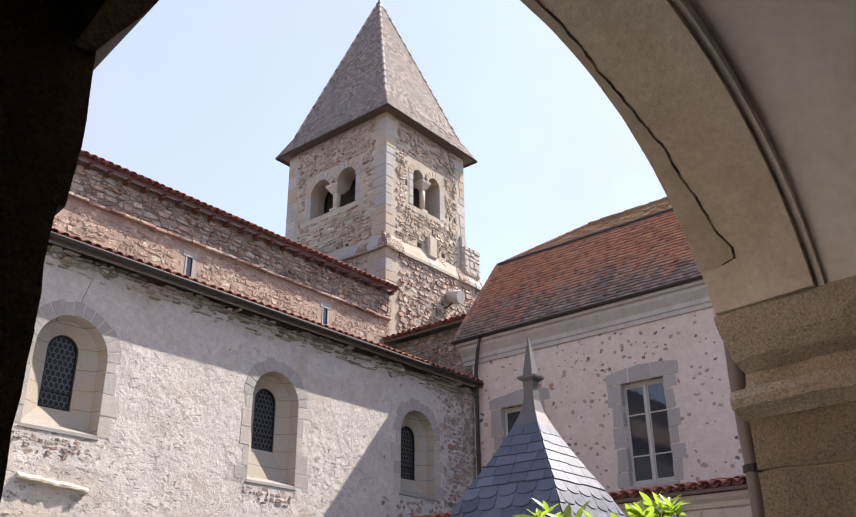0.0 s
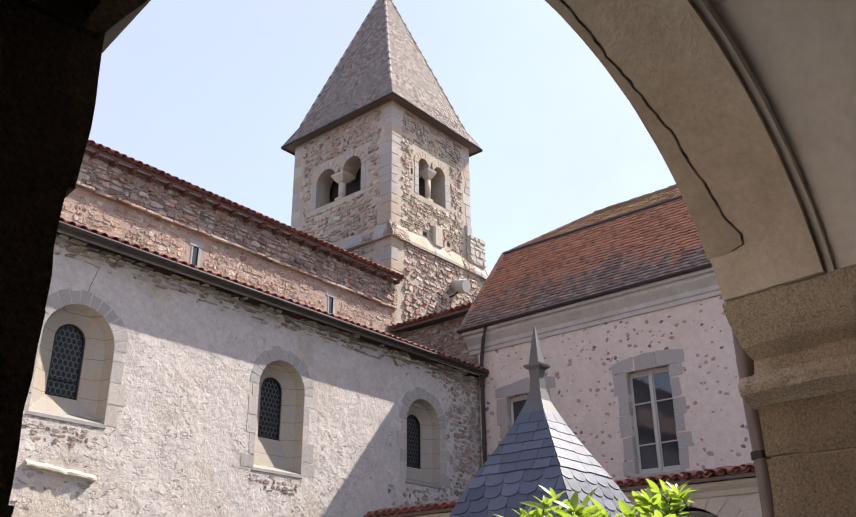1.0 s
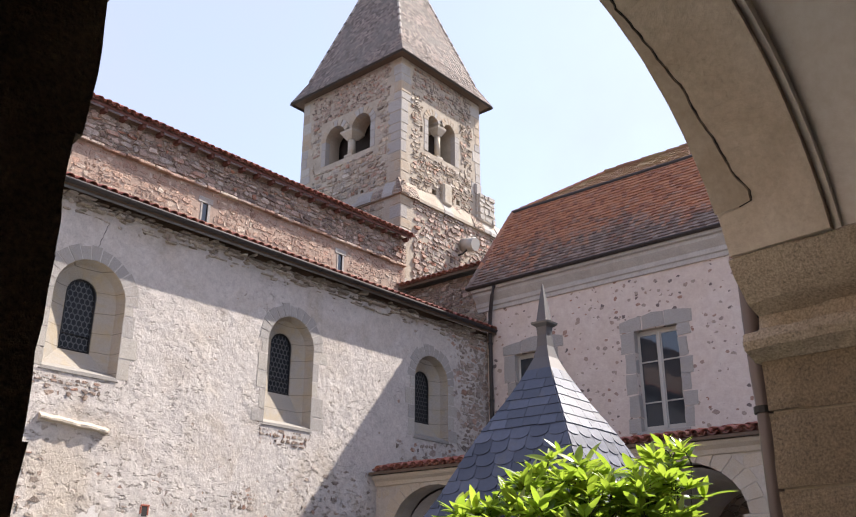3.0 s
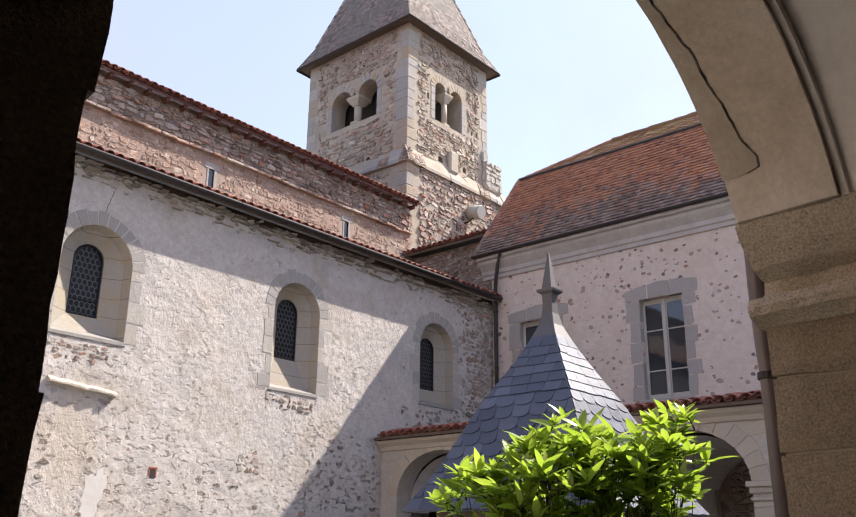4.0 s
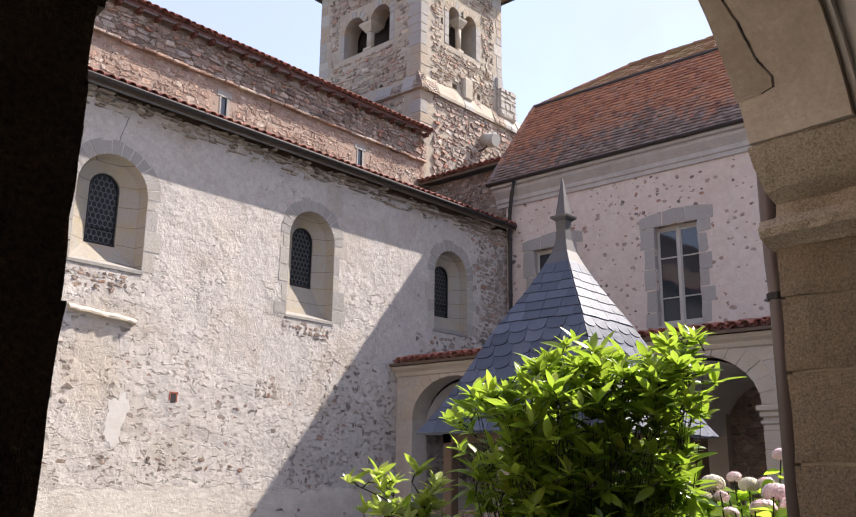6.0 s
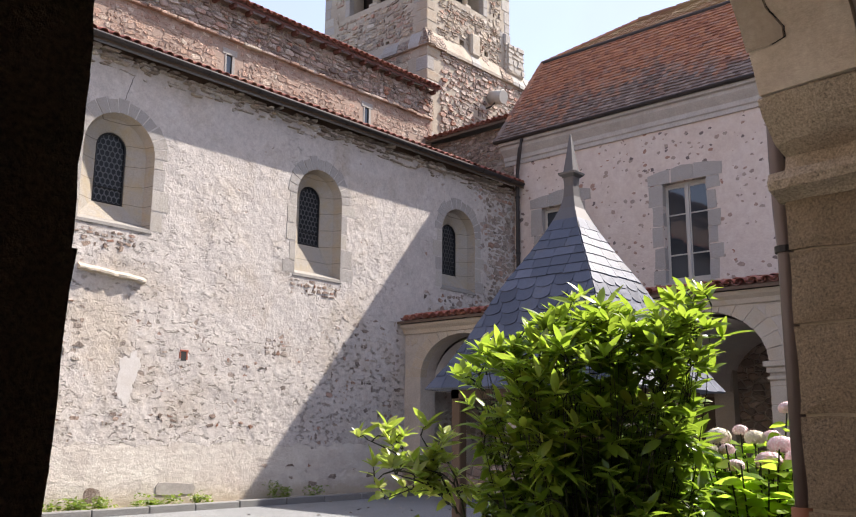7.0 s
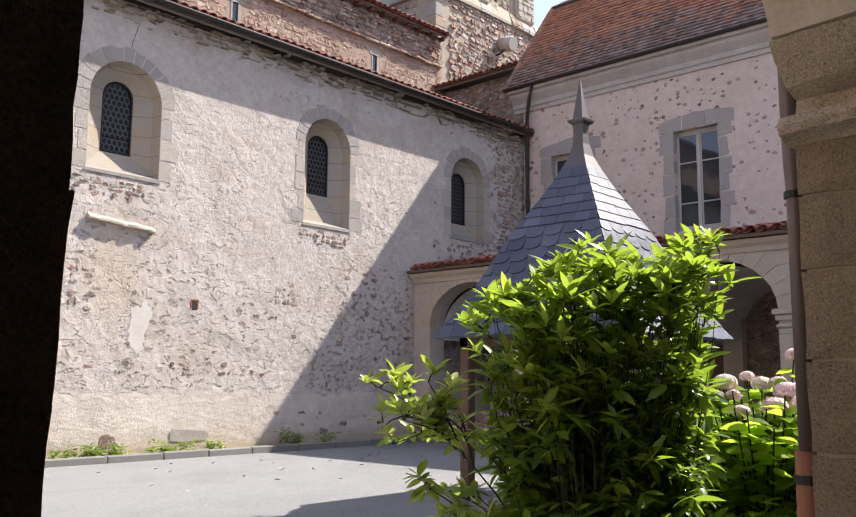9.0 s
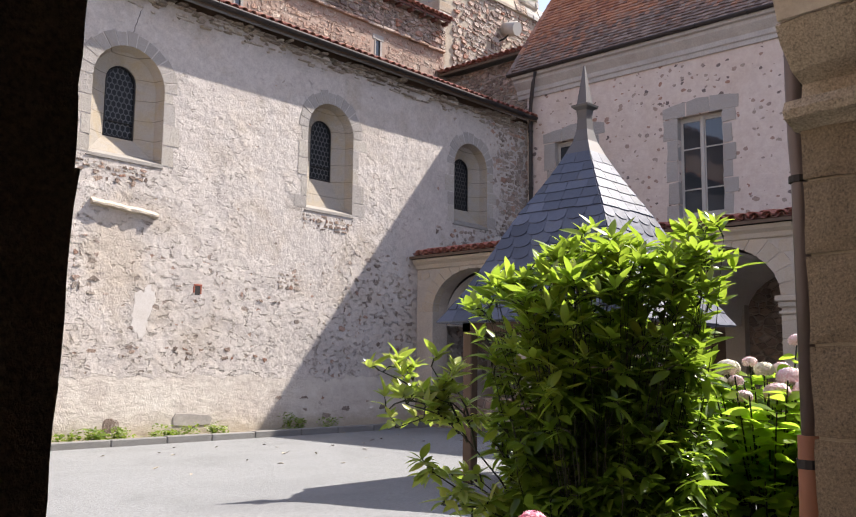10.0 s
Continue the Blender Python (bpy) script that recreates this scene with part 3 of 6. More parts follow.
def church_window(number, c, r, foot, spring):
    """A splayed round-headed opening with leaded glass, ring of voussoirs and jamb stones."""
    rnd = random.Random(number * 7)
    top = holder("window_%d" % number, "round-headed church window with stone surround and leaded glass", "window", "aisle windows", "structure")
    place = on_y(CY)
    gr, gfoot, gspring, gd = 0.30, 5.47, 6.52, 0.37
    a = arch_loop(c, r, foot, spring)
    b = arch_loop(c + 0.02, gr, gfoot, gspring)
    bm = bmesh.new()
    va = [bm.verts.new(place(u, v, 0.0)) for u, v in a]
    vb = [bm.verts.new(place(u, v, gd)) for u, v in b]
    vc = [bm.verts.new(place(u, v, 0.75)) for u, v in b]
    vm = [bm.verts.new(place(u, v, 0.21)) for u, v in arch_loop(c, r - 0.06, foot + 0.10, spring)]
    n = len(a)
    for i in range(n - 1):
        bm.faces.new((va[i], va[i + 1], vm[i + 1], vm[i]))
        bm.faces.new((vm[i], vm[i + 1], vb[i + 1], vb[i]))
        bm.faces.new((vb[i], vb[i + 1], vc[i + 1], vc[i]))
    bm.faces.new((vb[0], vb[n - 1], vc[n - 1], vc[0]))
    bm.faces.new((vm[0], vm[n - 1], vb[n - 1], vb[0]))
    part("reveal", bm, REVEAL, top, "ochre-stained splayed stone reveal")
    # sloping sill slab
    bm = bmesh.new()
    s = [place(c - r - 0.06, foot - 0.035, -0.018), place(c + r + 0.04, foot - 0.045, -0.018), place(c + r, foot + 0.02, -0.012), place(c - r, foot + 0.02, -0.012)]
    q = [place(c - r + 0.03, foot + 0.13, 0.22), place(c + r - 0.03, foot + 0.13, 0.22)]
    v = [bm.verts.new(p) for p in (s[0], s[1], s[2], s[3], q[1], q[0], place(c + r, foot - 0.2, 0.3), place(c - r, foot - 0.2, 0.3))]
    for f in ((0, 1, 2, 3), (3, 2, 4, 5), (0, 3, 5, 7), (1, 6, 4, 2), (0, 7, 6, 1), (5, 4, 6, 7)):
        bm.faces.new([v[i] for i in f])
    part("sill", bm, SILL, top, "sloping grey stone sill")
    # leaded glass, iron frame, lattice
    glass = arch_loop(c + 0.02, gr - 0.005, gfoot + 0.005, gspring)
    pane = part("pane", wedge(glass, place, gd + 0.05, gd + 0.06), LEADED, top, "dark leaded glass")
    bm = bmesh.new()
    rim = [place(u, v, gd + 0.02) for u, v in arch_loop(c + 0.02, gr - 0.02, gfoot + 0.02, gspring)]
    tube([*rim, rim[0]], 0.016, 6, bm)
    tube([place(c - gr + 0.03, gfoot + 0.30, gd + 0.02), place(c + gr, gfoot + 0.30, gd + 0.02)], 0.01, 6, bm)
    part("frame", bm, IRON, top, "rusty dark iron frame")
    bm = bmesh.new()
    w, h = gr * 2 / 6, 0.105
    for j in range(-1, 15):
        for i in range(-1, 8):
            u, v0 = c + 0.02 - gr + (i + 0.5 * (j % 2)) * w, gfoot + j * h
            ring = []
            for a0 in range(7):
                t = math.pi / 3 * a0 + math.pi / 6
                ring.append((u + w * 0.52 * math.cos(t), v0 + h * 0.6 * math.sin(t)))
            mid = gr - 0.02 if v0 < gspring else math.sqrt(max(0.0, (gr - 0.02) ** 2 - (v0 - gspring) ** 2))
            if abs(u - c - 0.02) < mid - 0.02 and gfoot + 0.03 < v0 < gspring + gr - 0.04:
                for p0, p1 in zip(ring, ring[1:]):
                    d = Vector((p1[0] - p0[0], p1[1] - p0[1], 0))
                    nrm = Vector((-d.y, d.x, 0)).normalized() * 0.006
                    q = [bm.verts.new(place(p[0] + sg * nrm.x, p[1] + sg * nrm.y, gd + 0.045)) for p, sg in ((p0, 1), (p1, 1), (p1, -1), (p0, -1))]
                    bm.faces.new(q)
    part("lattice", bm, LEADS, pane, "lead cames in a honeycomb lattice")
    # ring of voussoirs
    m = 13
    thick = 0.27
    for i in range(m):
        a0, a1 = math.pi * i / m + 0.012, math.pi * (i + 1) / m - 0.012
        t = thick * rnd.uniform(0.9, 1.2)
        pts = [(c + rr * math.cos(a), spring + rr * math.sin(a)) for rr, a in ((r, a0), (r + t, a0), (r + t, a1), (r, a1))]
        part("voussoir", wedge(pts, place, -0.005 - rnd.random() * 0.006, 0.2, None, 0.03), GREY, top)
    for side in (-1, 1):
        z = foot
        while z < spring - 0.05:
            h = min(rnd.uniform(0.26, 0.44), spring - z)
            if spring - z - h < 0.12:
                h = spring - z
            w = rnd.choice((0.17, 0.34, 0.24, 0.40))
            u0, u1 = c + side * r, c + side * (r + w)
            pts = [(u0, z + 0.008), (u1 + rnd.uniform(-0.02, 0.02), z + 0.01), (u1 + rnd.uniform(-0.02, 0.02), z + h - 0.008), (u0, z + h - 0.008)]
            part("jamb_stone", wedge(pts, place, -0.003 - rnd.random() * 0.005, 0.2, None, 0.03), rnd.choice((JAMB, GREY, JAMB)), top)
            z += h
    return top


for i, w in enumerate(CHURCH_WINDOWS + extra):
    church_window(i + 1, *w)

# broken plaster lip below the first window, putlog hole, loose stones at the foot of the wall
bm = bmesh.new()
rnd = random.Random(3)
prev = None
for i in range(15):
    u = 5.85 + i * 0.09
    z = 4.20 - 0.008 * i + rnd.uniform(-0.012, 0.012)
    out = 0.10 + rnd.uniform(-0.02, 0.02)
    ring = [bm.verts.new(p) for p in ((u, CY + 0.05, z + 0.10), (u, CY - out, z + rnd.uniform(-0.01, 0.01)), (u, CY - out, z - 0.035), (u, CY + 0.05, z - 0.06))]
    if prev:
        for j in range(3):
            bm.faces.new((prev[j], prev[j + 1], ring[j + 1], ring[j]))
    else:
        bm.faces.new(ring)
    prev = ring
bm.faces.new(prev[::-1])
tagged(finish("plaster_lip", bm, PALE), "broken lip of pale plaster jutting from the aisle wall", "ledge", "", "structure")

BRICK = plain("red_brick", (0.33, 0.10, 0.06), 0.9)
top = holder("putlog_hole", "small square hole edged with red brick in the wall", "hole", "", "structure")
for lo, hi in (((7.93, CY - 0.008, 2.76), (7.965, CY + 0.1, 2.885)), ((8.075, CY - 0.008, 2.74), (8.11, CY + 0.1, 2.90)), ((7.94, CY - 0.010, 2.89), (8.12, CY + 0.1, 2.925))):
    part("brick", box(lo, hi, None, 0.006), BRICK, top)
# dark plate proud of the plaster stands in for shade in the hole
part("hole_shade", box((7.965, CY - 0.004, 2.72), (8.075, CY + 0.02, 2.89)), SHADE_BLACK, top)


FOOTSTONE = plain("weathered_foot_stone", (0.52, 0.47, 0.42), 0.9, 0.0, 0.8, 9)


def rough_stone(name, centre, sizes, seed, material, label):
    rnd = random.Random(seed)
    bm = bmesh.new()
    bmesh.ops.create_icosphere(bm, subdivisions=3, radius=1.0)
    for v in bm.verts:
        c = v.co
        c = Vector([math.copysign(abs(q) ** 0.75, q) for q in c])
        n = noise.noise(c * 1.4 + Vector((seed, 0, 0))) * 0.18
        v.co = Vector(centre) + Vector((c.x * sizes[0], c.y * sizes[1], c.z * sizes[2])) * (0.85 + n)
    return tagged(finish(name, bm, material, None, "", True), label, "stone")


rough_stone("base_stone", (6.43, CY + 0.002, 0.38), (0.19, 0.006, 0.15), 1, DSTONE, "dark grey boulder set in the foot of the wall")
pts = [(7.62, 0.34), (7.9, 0.31), (8.42, 0.33), (8.46, 0.44), (8.38, 0.51), (8.12, 0.525), (7.86, 0.55), (7.66, 0.555), (7.60, 0.48)]
tagged(finish("base_slab", wedge(pts, on_y(CY), -0.014, 0.05, None, 0.05), FOOTSTONE), "weathered pale grey slab set in the foot of the wall", "stone", "", "structure")

# patch of fresh white lime, and a crack above the first window
LIME = coated("fresh_lime", (0.60, 0.56, 0.52), (0.52, 0.47, 0.42), 4, 0.9, 0.4, 0.01)
pts = []
for i in range(60):
    a = 2 * math.pi * i / 60
    rr = 1 + 0.45 * noise.noise((math.cos(a) * 1.5, math.sin(a) * 1.5, 3)) + 0.3 * noise.noise((math.cos(a) * 5, math.sin(a) * 5, 8)) + 0.1 * noise.noise((math.cos(a) * 14, math.sin(a) * 14, 5))
    pts.append((6.93 + 0.20 * rr * math.cos(a) + 0.08 * math.sin(a), 2.42 + 0.42 * rr * math.sin(a)))
tagged(finish("lime_patch", wedge(pts, on_y(CY), -0.004, 0.02, None, 0.02), LIME), "patch of fresh white lime on the aisle wall", "patch", "", "structure")
line = [(6.62 + 0.05 * noise.noise((i * 0.4, 0, 1)) - 0.016 * i, CY - 0.001, 7.85 - i * 0.055) for i in range(14)]
tagged(finish("wall_crack", tube(line, 0.006, 5), SHADE_BLACK), "thin dark crack in the plaster above the window", "crack", "", "structure")

# eave: rough cornice stones, gutter, lean-to roof
CW = [(c - r - 0.45, c + r + 0.45, f - 0.1, s + r + 0.35) for c, r, f, s in CHURCH_WINDOWS]
stonework("rubble_facing", aisle, on_y(CY), 16.9, 18.5, 4.8, 7.9, CW, WALLSTONE, (0.09, 0.40), (0.07, 0.2), 71, (-0.004, 0.03), 0.8, "", True, 120)
stonework("rubble_facing", aisle, on_y(CY), 14.6, 17.0, 4.1, 4.95, CW, WALLSTONE, (0.09, 0.32), (0.07, 0.16), 72, (-0.004, 0.018), 0.5, "", True, 60)
stonework("rubble_facing", aisle, on_y(CY), 10.45, 11.9, 4.28, 4.62, CW, DSTONE, (0.07, 0.3), (0.05, 0.11), 73, (0.0, 0.02), 0.75, "", True, 60)
stonework("rubble_facing", aisle, on_y(CY), 5.5, 6.9, 4.55, 4.92, CW, DSTONE, (0.07, 0.26), (0.06, 0.14), 74, (0.0, 0.02), 0.7, "", True, 60)
stonework("rubble_facing", aisle, on_y(CY), 11.6, 13.9, 1.3, 4.0, CW, WALLSTONE, (0.07, 0.26), (0.06, 0.16), 75, (-0.006, 0.014), 0.2, "", True)
stonework("rubble_facing", aisle, on_y(CY), 5.4, 11.6, 1.45, 4.2, CW, WALLSTONE, (0.06, 0.2), (0.05, 0.12), 76, (-0.008, 0.006), 0.025, "", True)
stonework("rubble_facing", aisle, on_y(CY), 5.3, 9.7, 1.50, 1.78, CW, DSTONE, (0.06, 0.3), (0.05, 0.11), 77, (-0.004, 0.014), 0.36, "", True)
stonework("rubble_facing", aisle, on_y(CY), 9.85, 10.5, 2.98, 3.32, CW, WALLSTONE, (0.08, 0.22), (0.06, 0.13), 78, (0.0, 0.012), 0.85, "", True)
stonework("rubble_facing", aisle, on_y(CY), 9.35, 9.95, 2.66, 2.84, CW, DSTONE, (0.10, 0.3), (0.06, 0.11), 79, (0.0, 0.02), 0.6, "", True)
stonework("rubble_facing", aisle, on_y(CY), 5.6, 6.3, 2.5, 3.6, CW, WALLSTONE, (0.08, 0.26), (0.06, 0.15), 80, (-0.004, 0.014), 0.5, "", True)
stonework("rubble_facing", aisle, on_y(CY), 9.6, 13.6, 0.2, 0.85, CW, WALLSTONE, (0.10, 0.34), (0.08, 0.2), 81, (-0.006, 0.012), 0.14, "", True)
corn = holder("eave_stones", "ragged flat stones corbelled under the aisle eave", "cornice", "", "structure")
stonework("rubble_facing", corn, on_y(CY), 3.0, 18.4, 7.80, 8.12, [], EAVESTONE, (0.07, 0.34), (0.05, 0.11), 12, (-0.002, 0.04), 0.26, "", True, 150)
stonework("rubble_facing", corn, on_y(CY), 3.0, 18.4, 7.86, 8.14, [], EAVESTONE, (0.15, 0.6), (0.04, 0.07), 13, (0.02, 0.09), 0.4, "", True, 120)
stonework("corbel_rubble", corn, on_y(CY), 3.0, 18.4, 8.0, 8.25, [], EAVESTONE, (0.12, 0.5), (0.05, 0.10), 19, (0.04, 0.16), 0.75, "", True, 150)
setting("wall_plate", box((-24, CY + 0.02, 8.15), (18.6, CY + 0.7, 8.30)), WOOD, "timber plate on the aisle wall", "beam")
raw("roof_aisle", [(-24, 13.84, 8.27), (18.6, 13.84, 8.27), (18.6, 18.1, 10.25), (-24, 18.1, 10.25), (-24, 13.84, 8.18), (18.6, 13.84, 8.18), (18.6, 18.1, 10.12), (-24, 18.1, 10.12)],
    [(0, 1, 2, 3), (7, 6, 5, 4), (0, 4, 5, 1), (1, 5, 6, 2), (2, 6, 7, 3), (3, 7, 4, 0)], WOOD)
roof = bpy.data.objects["roof_aisle"]
tagged(roof, "lean-to aisle roof edged with red canal tiles", "roof", "", "structure")
canal_eave(roof, (3.0, 13.83, 8.27), (1, 0, 0), (0, 1, 0), 0.46, 73, 0.215, 1)


def half_gutter(name, a, b, r, label):
    """A half-round gutter between two points, open above, with brackets."""
    a, b = Vector(a), Vector(b)
    top = holder(name, label, "gutter", "", "structure")
    d = (b - a).normalized()
    side = d.cross(Vector((0, 0, 1)))
    bm = bmesh.new()
    rows = []
    for p in (a, b):
        row = []
        for rr in (r, r - 0.008):
            row.append([bm.verts.new(p + side * (rr * math.cos(t)) + Vector((0, 0, rr * math.sin(t)))) for t in (math.pi + math.pi * j / 8 for j in range(9))])
        rows.append(row)
    for j in range(8):
        bm.faces.new((rows[0][0][j], rows[0][0][j + 1], rows[1][0][j + 1], rows[1][0][j]))
        bm.faces.new((rows[0][1][j + 1], rows[0][1][j], rows[1][1][j], rows[1][1][j + 1]))
        for q in (0, 1):
            bm.faces.new((rows[q][0][j], rows[q][1][j], rows[q][1][j + 1], rows[q][0][j + 1]))
    for j in (0, 8):
        bm.faces.new((rows[0][0][j], rows[1][0][j], rows[1][1][j], rows[0][1][j]))
    part("channel", bm, ZINC, top, "", True)
    n = max(2, int((b - a).length / 1.2))
    for i in range(n):
        p = a + (b - a) * ((i + 0.5) / n)
        arc = [p + side * ((r + 0.01) * math.cos(t)) + Vector((0, 0, (r + 0.01) * math.sin(t))) for t in (math.pi + math.pi * j / 6 for j in range(7))]
        part("bracket", tube(arc, 0.008, 5), IRON, top)
    return top


half_gutter("gutter", (-6, 13.80, 8.29), (18.25, 13.80, 8.29), 0.075, "dark brown metal gutter along the aisle eave")

# ---- nave clerestory ----
NY = 18.04
slits = [[(x - 0.08, 10.30), (x + 0.08, 10.30), (x + 0.08, 11.0), (x - 0.08, 11.0)] for x in (11.28, 16.22, 6.3)]
setting("wall_clerestory", pierced([(-24, 9.6), (19.15, 9.6), (19.15, 12.44), (-24, 12.44)], slits, on_y(NY), 0.8), CLERE, "nave clerestory wall of reddish rubble and brick", "wall")
SL3 = [(x - 0.24, x + 0.26, 10.2, 11.19) for x in (11.28, 16.22, 6.3)]
stonework("rubble_facing", bpy.data.objects["wall_clerestory"], on_y(NY), 5.5, 19.12, 10.1, 11.37, SL3, CSTONE, (0.07, 0.32), (0.06, 0.16), 15, (0.0, 0.018), 0.97, "", True, 300)
for i, x in enumerate((11.28, 16.22, 6.3)):
    top = holder("window_%d" % (i + 5), "narrow slit window with pale stone lintel", "window", "clerestory slits", "structure")
    part("pane", box((x - 0.09, NY + 0.03, 10.3), (x + 0.09, NY + 0.04, 11.0)), PANE, top, "pane that mirrors the blue sky")
    part("lintel", box((x - 0.22, NY - 0.015, 11.0), (x + 0.24, NY + 0.2, 11.17), None, 0.012), GREY, top)
    part("jamb_stone", box((x + 0.08, NY - 0.012, 10.25), (x + 0.17, NY + 0.2, 11.0), None, 0.01), GREY, top)
    part("jamb_stone", box((x - 0.14, NY - 0.012, 10.25), (x - 0.08, NY + 0.2, 11.0), None, 0.01), GREY, top)
# string course and the rougher wall head above it
course = holder("string_course", "projecting course of thin stones along the clerestory", "string course", "", "structure")
rnd = random.Random(21)
x = 2.0
while x < 19.0:
    w = rnd.uniform(0.3, 0.6)
    dz = rnd.uniform(-0.02, 0.02)
    part("stone", box((x, NY - 0.10 - rnd.uniform(0, 0.04), 11.38 + dz), (x + w - 0.012, NY + 0.1, 11.46 + dz), None, 0.015), rnd.choice((CSTONE, LOWSTONE, CSTONE)), course)
    x += w
setting("wall_head", box((-24, NY - 0.05, 11.46), (19.15, NY + 0.0, 12.30)), DARKRUB, "rough rubble head of the clerestory wall", "wall")
stonework("rubble_facing", bpy.data.objects["wall_head"], on_y(NY - 0.05), 5.5, 19.12, 11.47, 12.28, [], LOWSTONE, (0.10, 0.44), (0.07, 0.22), 16, (0.004, 0.06), 0.95, "", True, 250)
raw("roof_nave", [(-24, 17.72, 12.38), (19.1, 17.72, 12.38), (19.1, 22.0, 14.9), (-24, 22.0, 14.9), (-24, 17.72, 12.31), (19.1, 17.72, 12.31), (19.1, 22.0, 14.8), (-24, 22.0, 14.8)],
    [(0, 1, 2, 3), (7, 6, 5, 4), (0, 4, 5, 1), (1, 5, 6, 2), (2, 6, 7, 3), (3, 7, 4, 0)], REDWOOD)
roof = bpy.data.objects["roof_nave"]
tagged(roof, "nave roof edged with red canal tiles on wooden boards", "roof", "", "structure")
canal_eave(roof, (4.6, 17.66, 12.36), (1, 0, 0), (0, 1, 0), 0.58, 68, 0.215, 1)
# rafter ends below the tiles
for i in range(28):
    x = 4.9 + i * 0.52
    part("rafter", box((x, 17.76, 12.22), (x + 0.09, 18.0, 12.33)), REDWOOD, roof)

# ---- transept piece beside the tower ----
setting("wall_transept", box((19.2, 14.35, 6.0), (25.0, 18.3, 10.55)), DARKRUB, "brown rubble wall of the transept", "wall")
stonework("rubble_facing", bpy.data.objects["wall_transept"], on_x(19.2), 14.4, 18.28, 9.6, 10.52, [], LOWSTONE, (0.10, 0.34), (0.07, 0.18), 18, (0.004, 0.05), 0.95, "", True)
raw("roof_transept", [(18.85, 14.1, 10.62), (18.85, 18.28, 10.62), (25.0, 18.28, 12.6), (25.0, 14.1, 12.6), (18.85, 14.1, 10.55), (18.85, 18.28, 10.55), (25.0, 18.28, 12.5), (25.0, 14.1, 12.5)],
    [(0, 1, 2, 3), (7, 6, 5, 4), (0, 4, 5, 1), (1, 5, 6, 2), (2, 6, 7, 3), (3, 7, 4, 0)], WOOD)
roof = bpy.data.objects["roof_transept"]
tagged(roof, "low transept roof edged with red canal tiles", "roof", "", "structure")
canal_eave(roof, (18.82, 14.15, 10.62), (0, 1, 0), (1, 0, 0), 0.32, 19, 0.215, 1)

# ---- bell tower ----
TX, TY, TW, TD = 19.15, 18.3, 4.62, 5.2
tower = holder("bell_tower", "square rubble bell tower with paired arches and tiled spire", "tower")
H0, H1, H2 = 0.0, 14.35, 19.62


def stage(name, lo, hi, holes_y, holes_x, material, thick):
    """Four walls of one stage; the two seen walls are pierced."""
    x0, y0, z0 = lo
    x1, y1, z1 = hi
    part("wall", pierced([(x0, z0), (x1, z0), (x1, z1), (x0, z1)], holes_y, on_y(y0), thick), material, tower)
    part("wall", pierced([(y0 + thick, z0), (y1, z0), (y1, z1), (y0 + thick, z1)], holes_x, on_x(x0), thick), material, tower)
    part("wall", box((x0 + thick, y1 - thick, z0), (x1, y1, z1)), material, tower)
    part("wall", box((x1 - thick, y0 + thick, z0), (x1, y1 - thick, z1)), material, tower)




def twin(a, b, foot):
    """Two round heads over one opening, with room for a column between."""
    pts = arch_loop(a[0], a[1], foot, a[2], 12)[:-1]
    return pts + arch_loop(b[0], b[1], foot, b[2], 12)[1:]


bell_y = [twin((20.93, 0.30, 17.62), (21.85, 0.34, 17.60), 16.33), [(20.2, 17.0), (20.32, 17.0), (20.32, 17.25), (20.2, 17.25)],
          [(20.85, 14.75), (21.1, 14.75), (21.1, 14.95), (20.85, 14.95)], [(22.25, 14.8), (22.45, 14.8), (22.45, 15.0), (22.25, 15.0)], [(22.75, 16.5), (22.85, 16.5), (22.85, 16.66), (22.75, 16.66)]]
bell_x = [twin((20.27, 0.49, 17.50), (21.62, 0.52, 17.42), 16.42), arch_loop(20.15, 0.09, 14.50, 14.75, 8)]
stage("upper", (TX, TY, H1), (TX + TW, TY + TD, H2), bell_y, bell_x, TOWER, 0.7)
stage("lower", (TX - 0.08, TY - 0.1, H0), (TX + TW + 1.35, TY + TD + 0.1, H1 - 0.25), [], [], TOWER, 0.8)
HY = [(p[0][0] - 0.26, p[-1][0] + 0.26, p[0][1] - 0.05, p[1][1] + 0.62) for p in bell_y[:1]] + [(p[0][0], p[1][0], p[0][1], p[2][1]) for p in bell_y[1:]]
HX = [(p[0][0] - 0.24, p[-1][0] + 0.24, p[0][1] - 0.05, p[1][1] + 0.76) for p in bell_x[:1]] + [(20.06, 20.24, 14.5, 14.84)]
CQ = [(TX - 0.1, TX + 0.5, 9, H2), (TX + TW - 0.48, TX + TW + 0.1, 14.6, H2)]
CR = [(TY - 0.2, TY + 0.48, 9, H2), (TY + TD - 0.48, TY + TD + 0.2, 14.6, H2)]
stonework("rubble_facing", tower, on_y(TY), TX, TX + TW, 14.62, 18.75, HY + CQ, TSTONE, (0.09, 0.36), (0.07, 0.2), 1, (0.004, 0.05), 0.96, "", True, 130)
stonework("rubble_facing", tower, on_y(TY), TX, TX + TW, 18.75, H2 - 0.02, HY + CQ, WALLSTONE, (0.09, 0.28), (0.07, 0.14), 2, (0.004, 0.05), 0.93, "", True)
stonework("rubble_facing", tower, on_x(TX), TY, TY + TD, 14.62, 18.2, HX + CR, TSTONE, (0.10, 0.42), (0.08, 0.22), 3, (0.004, 0.045), 0.96, "", True, 90)
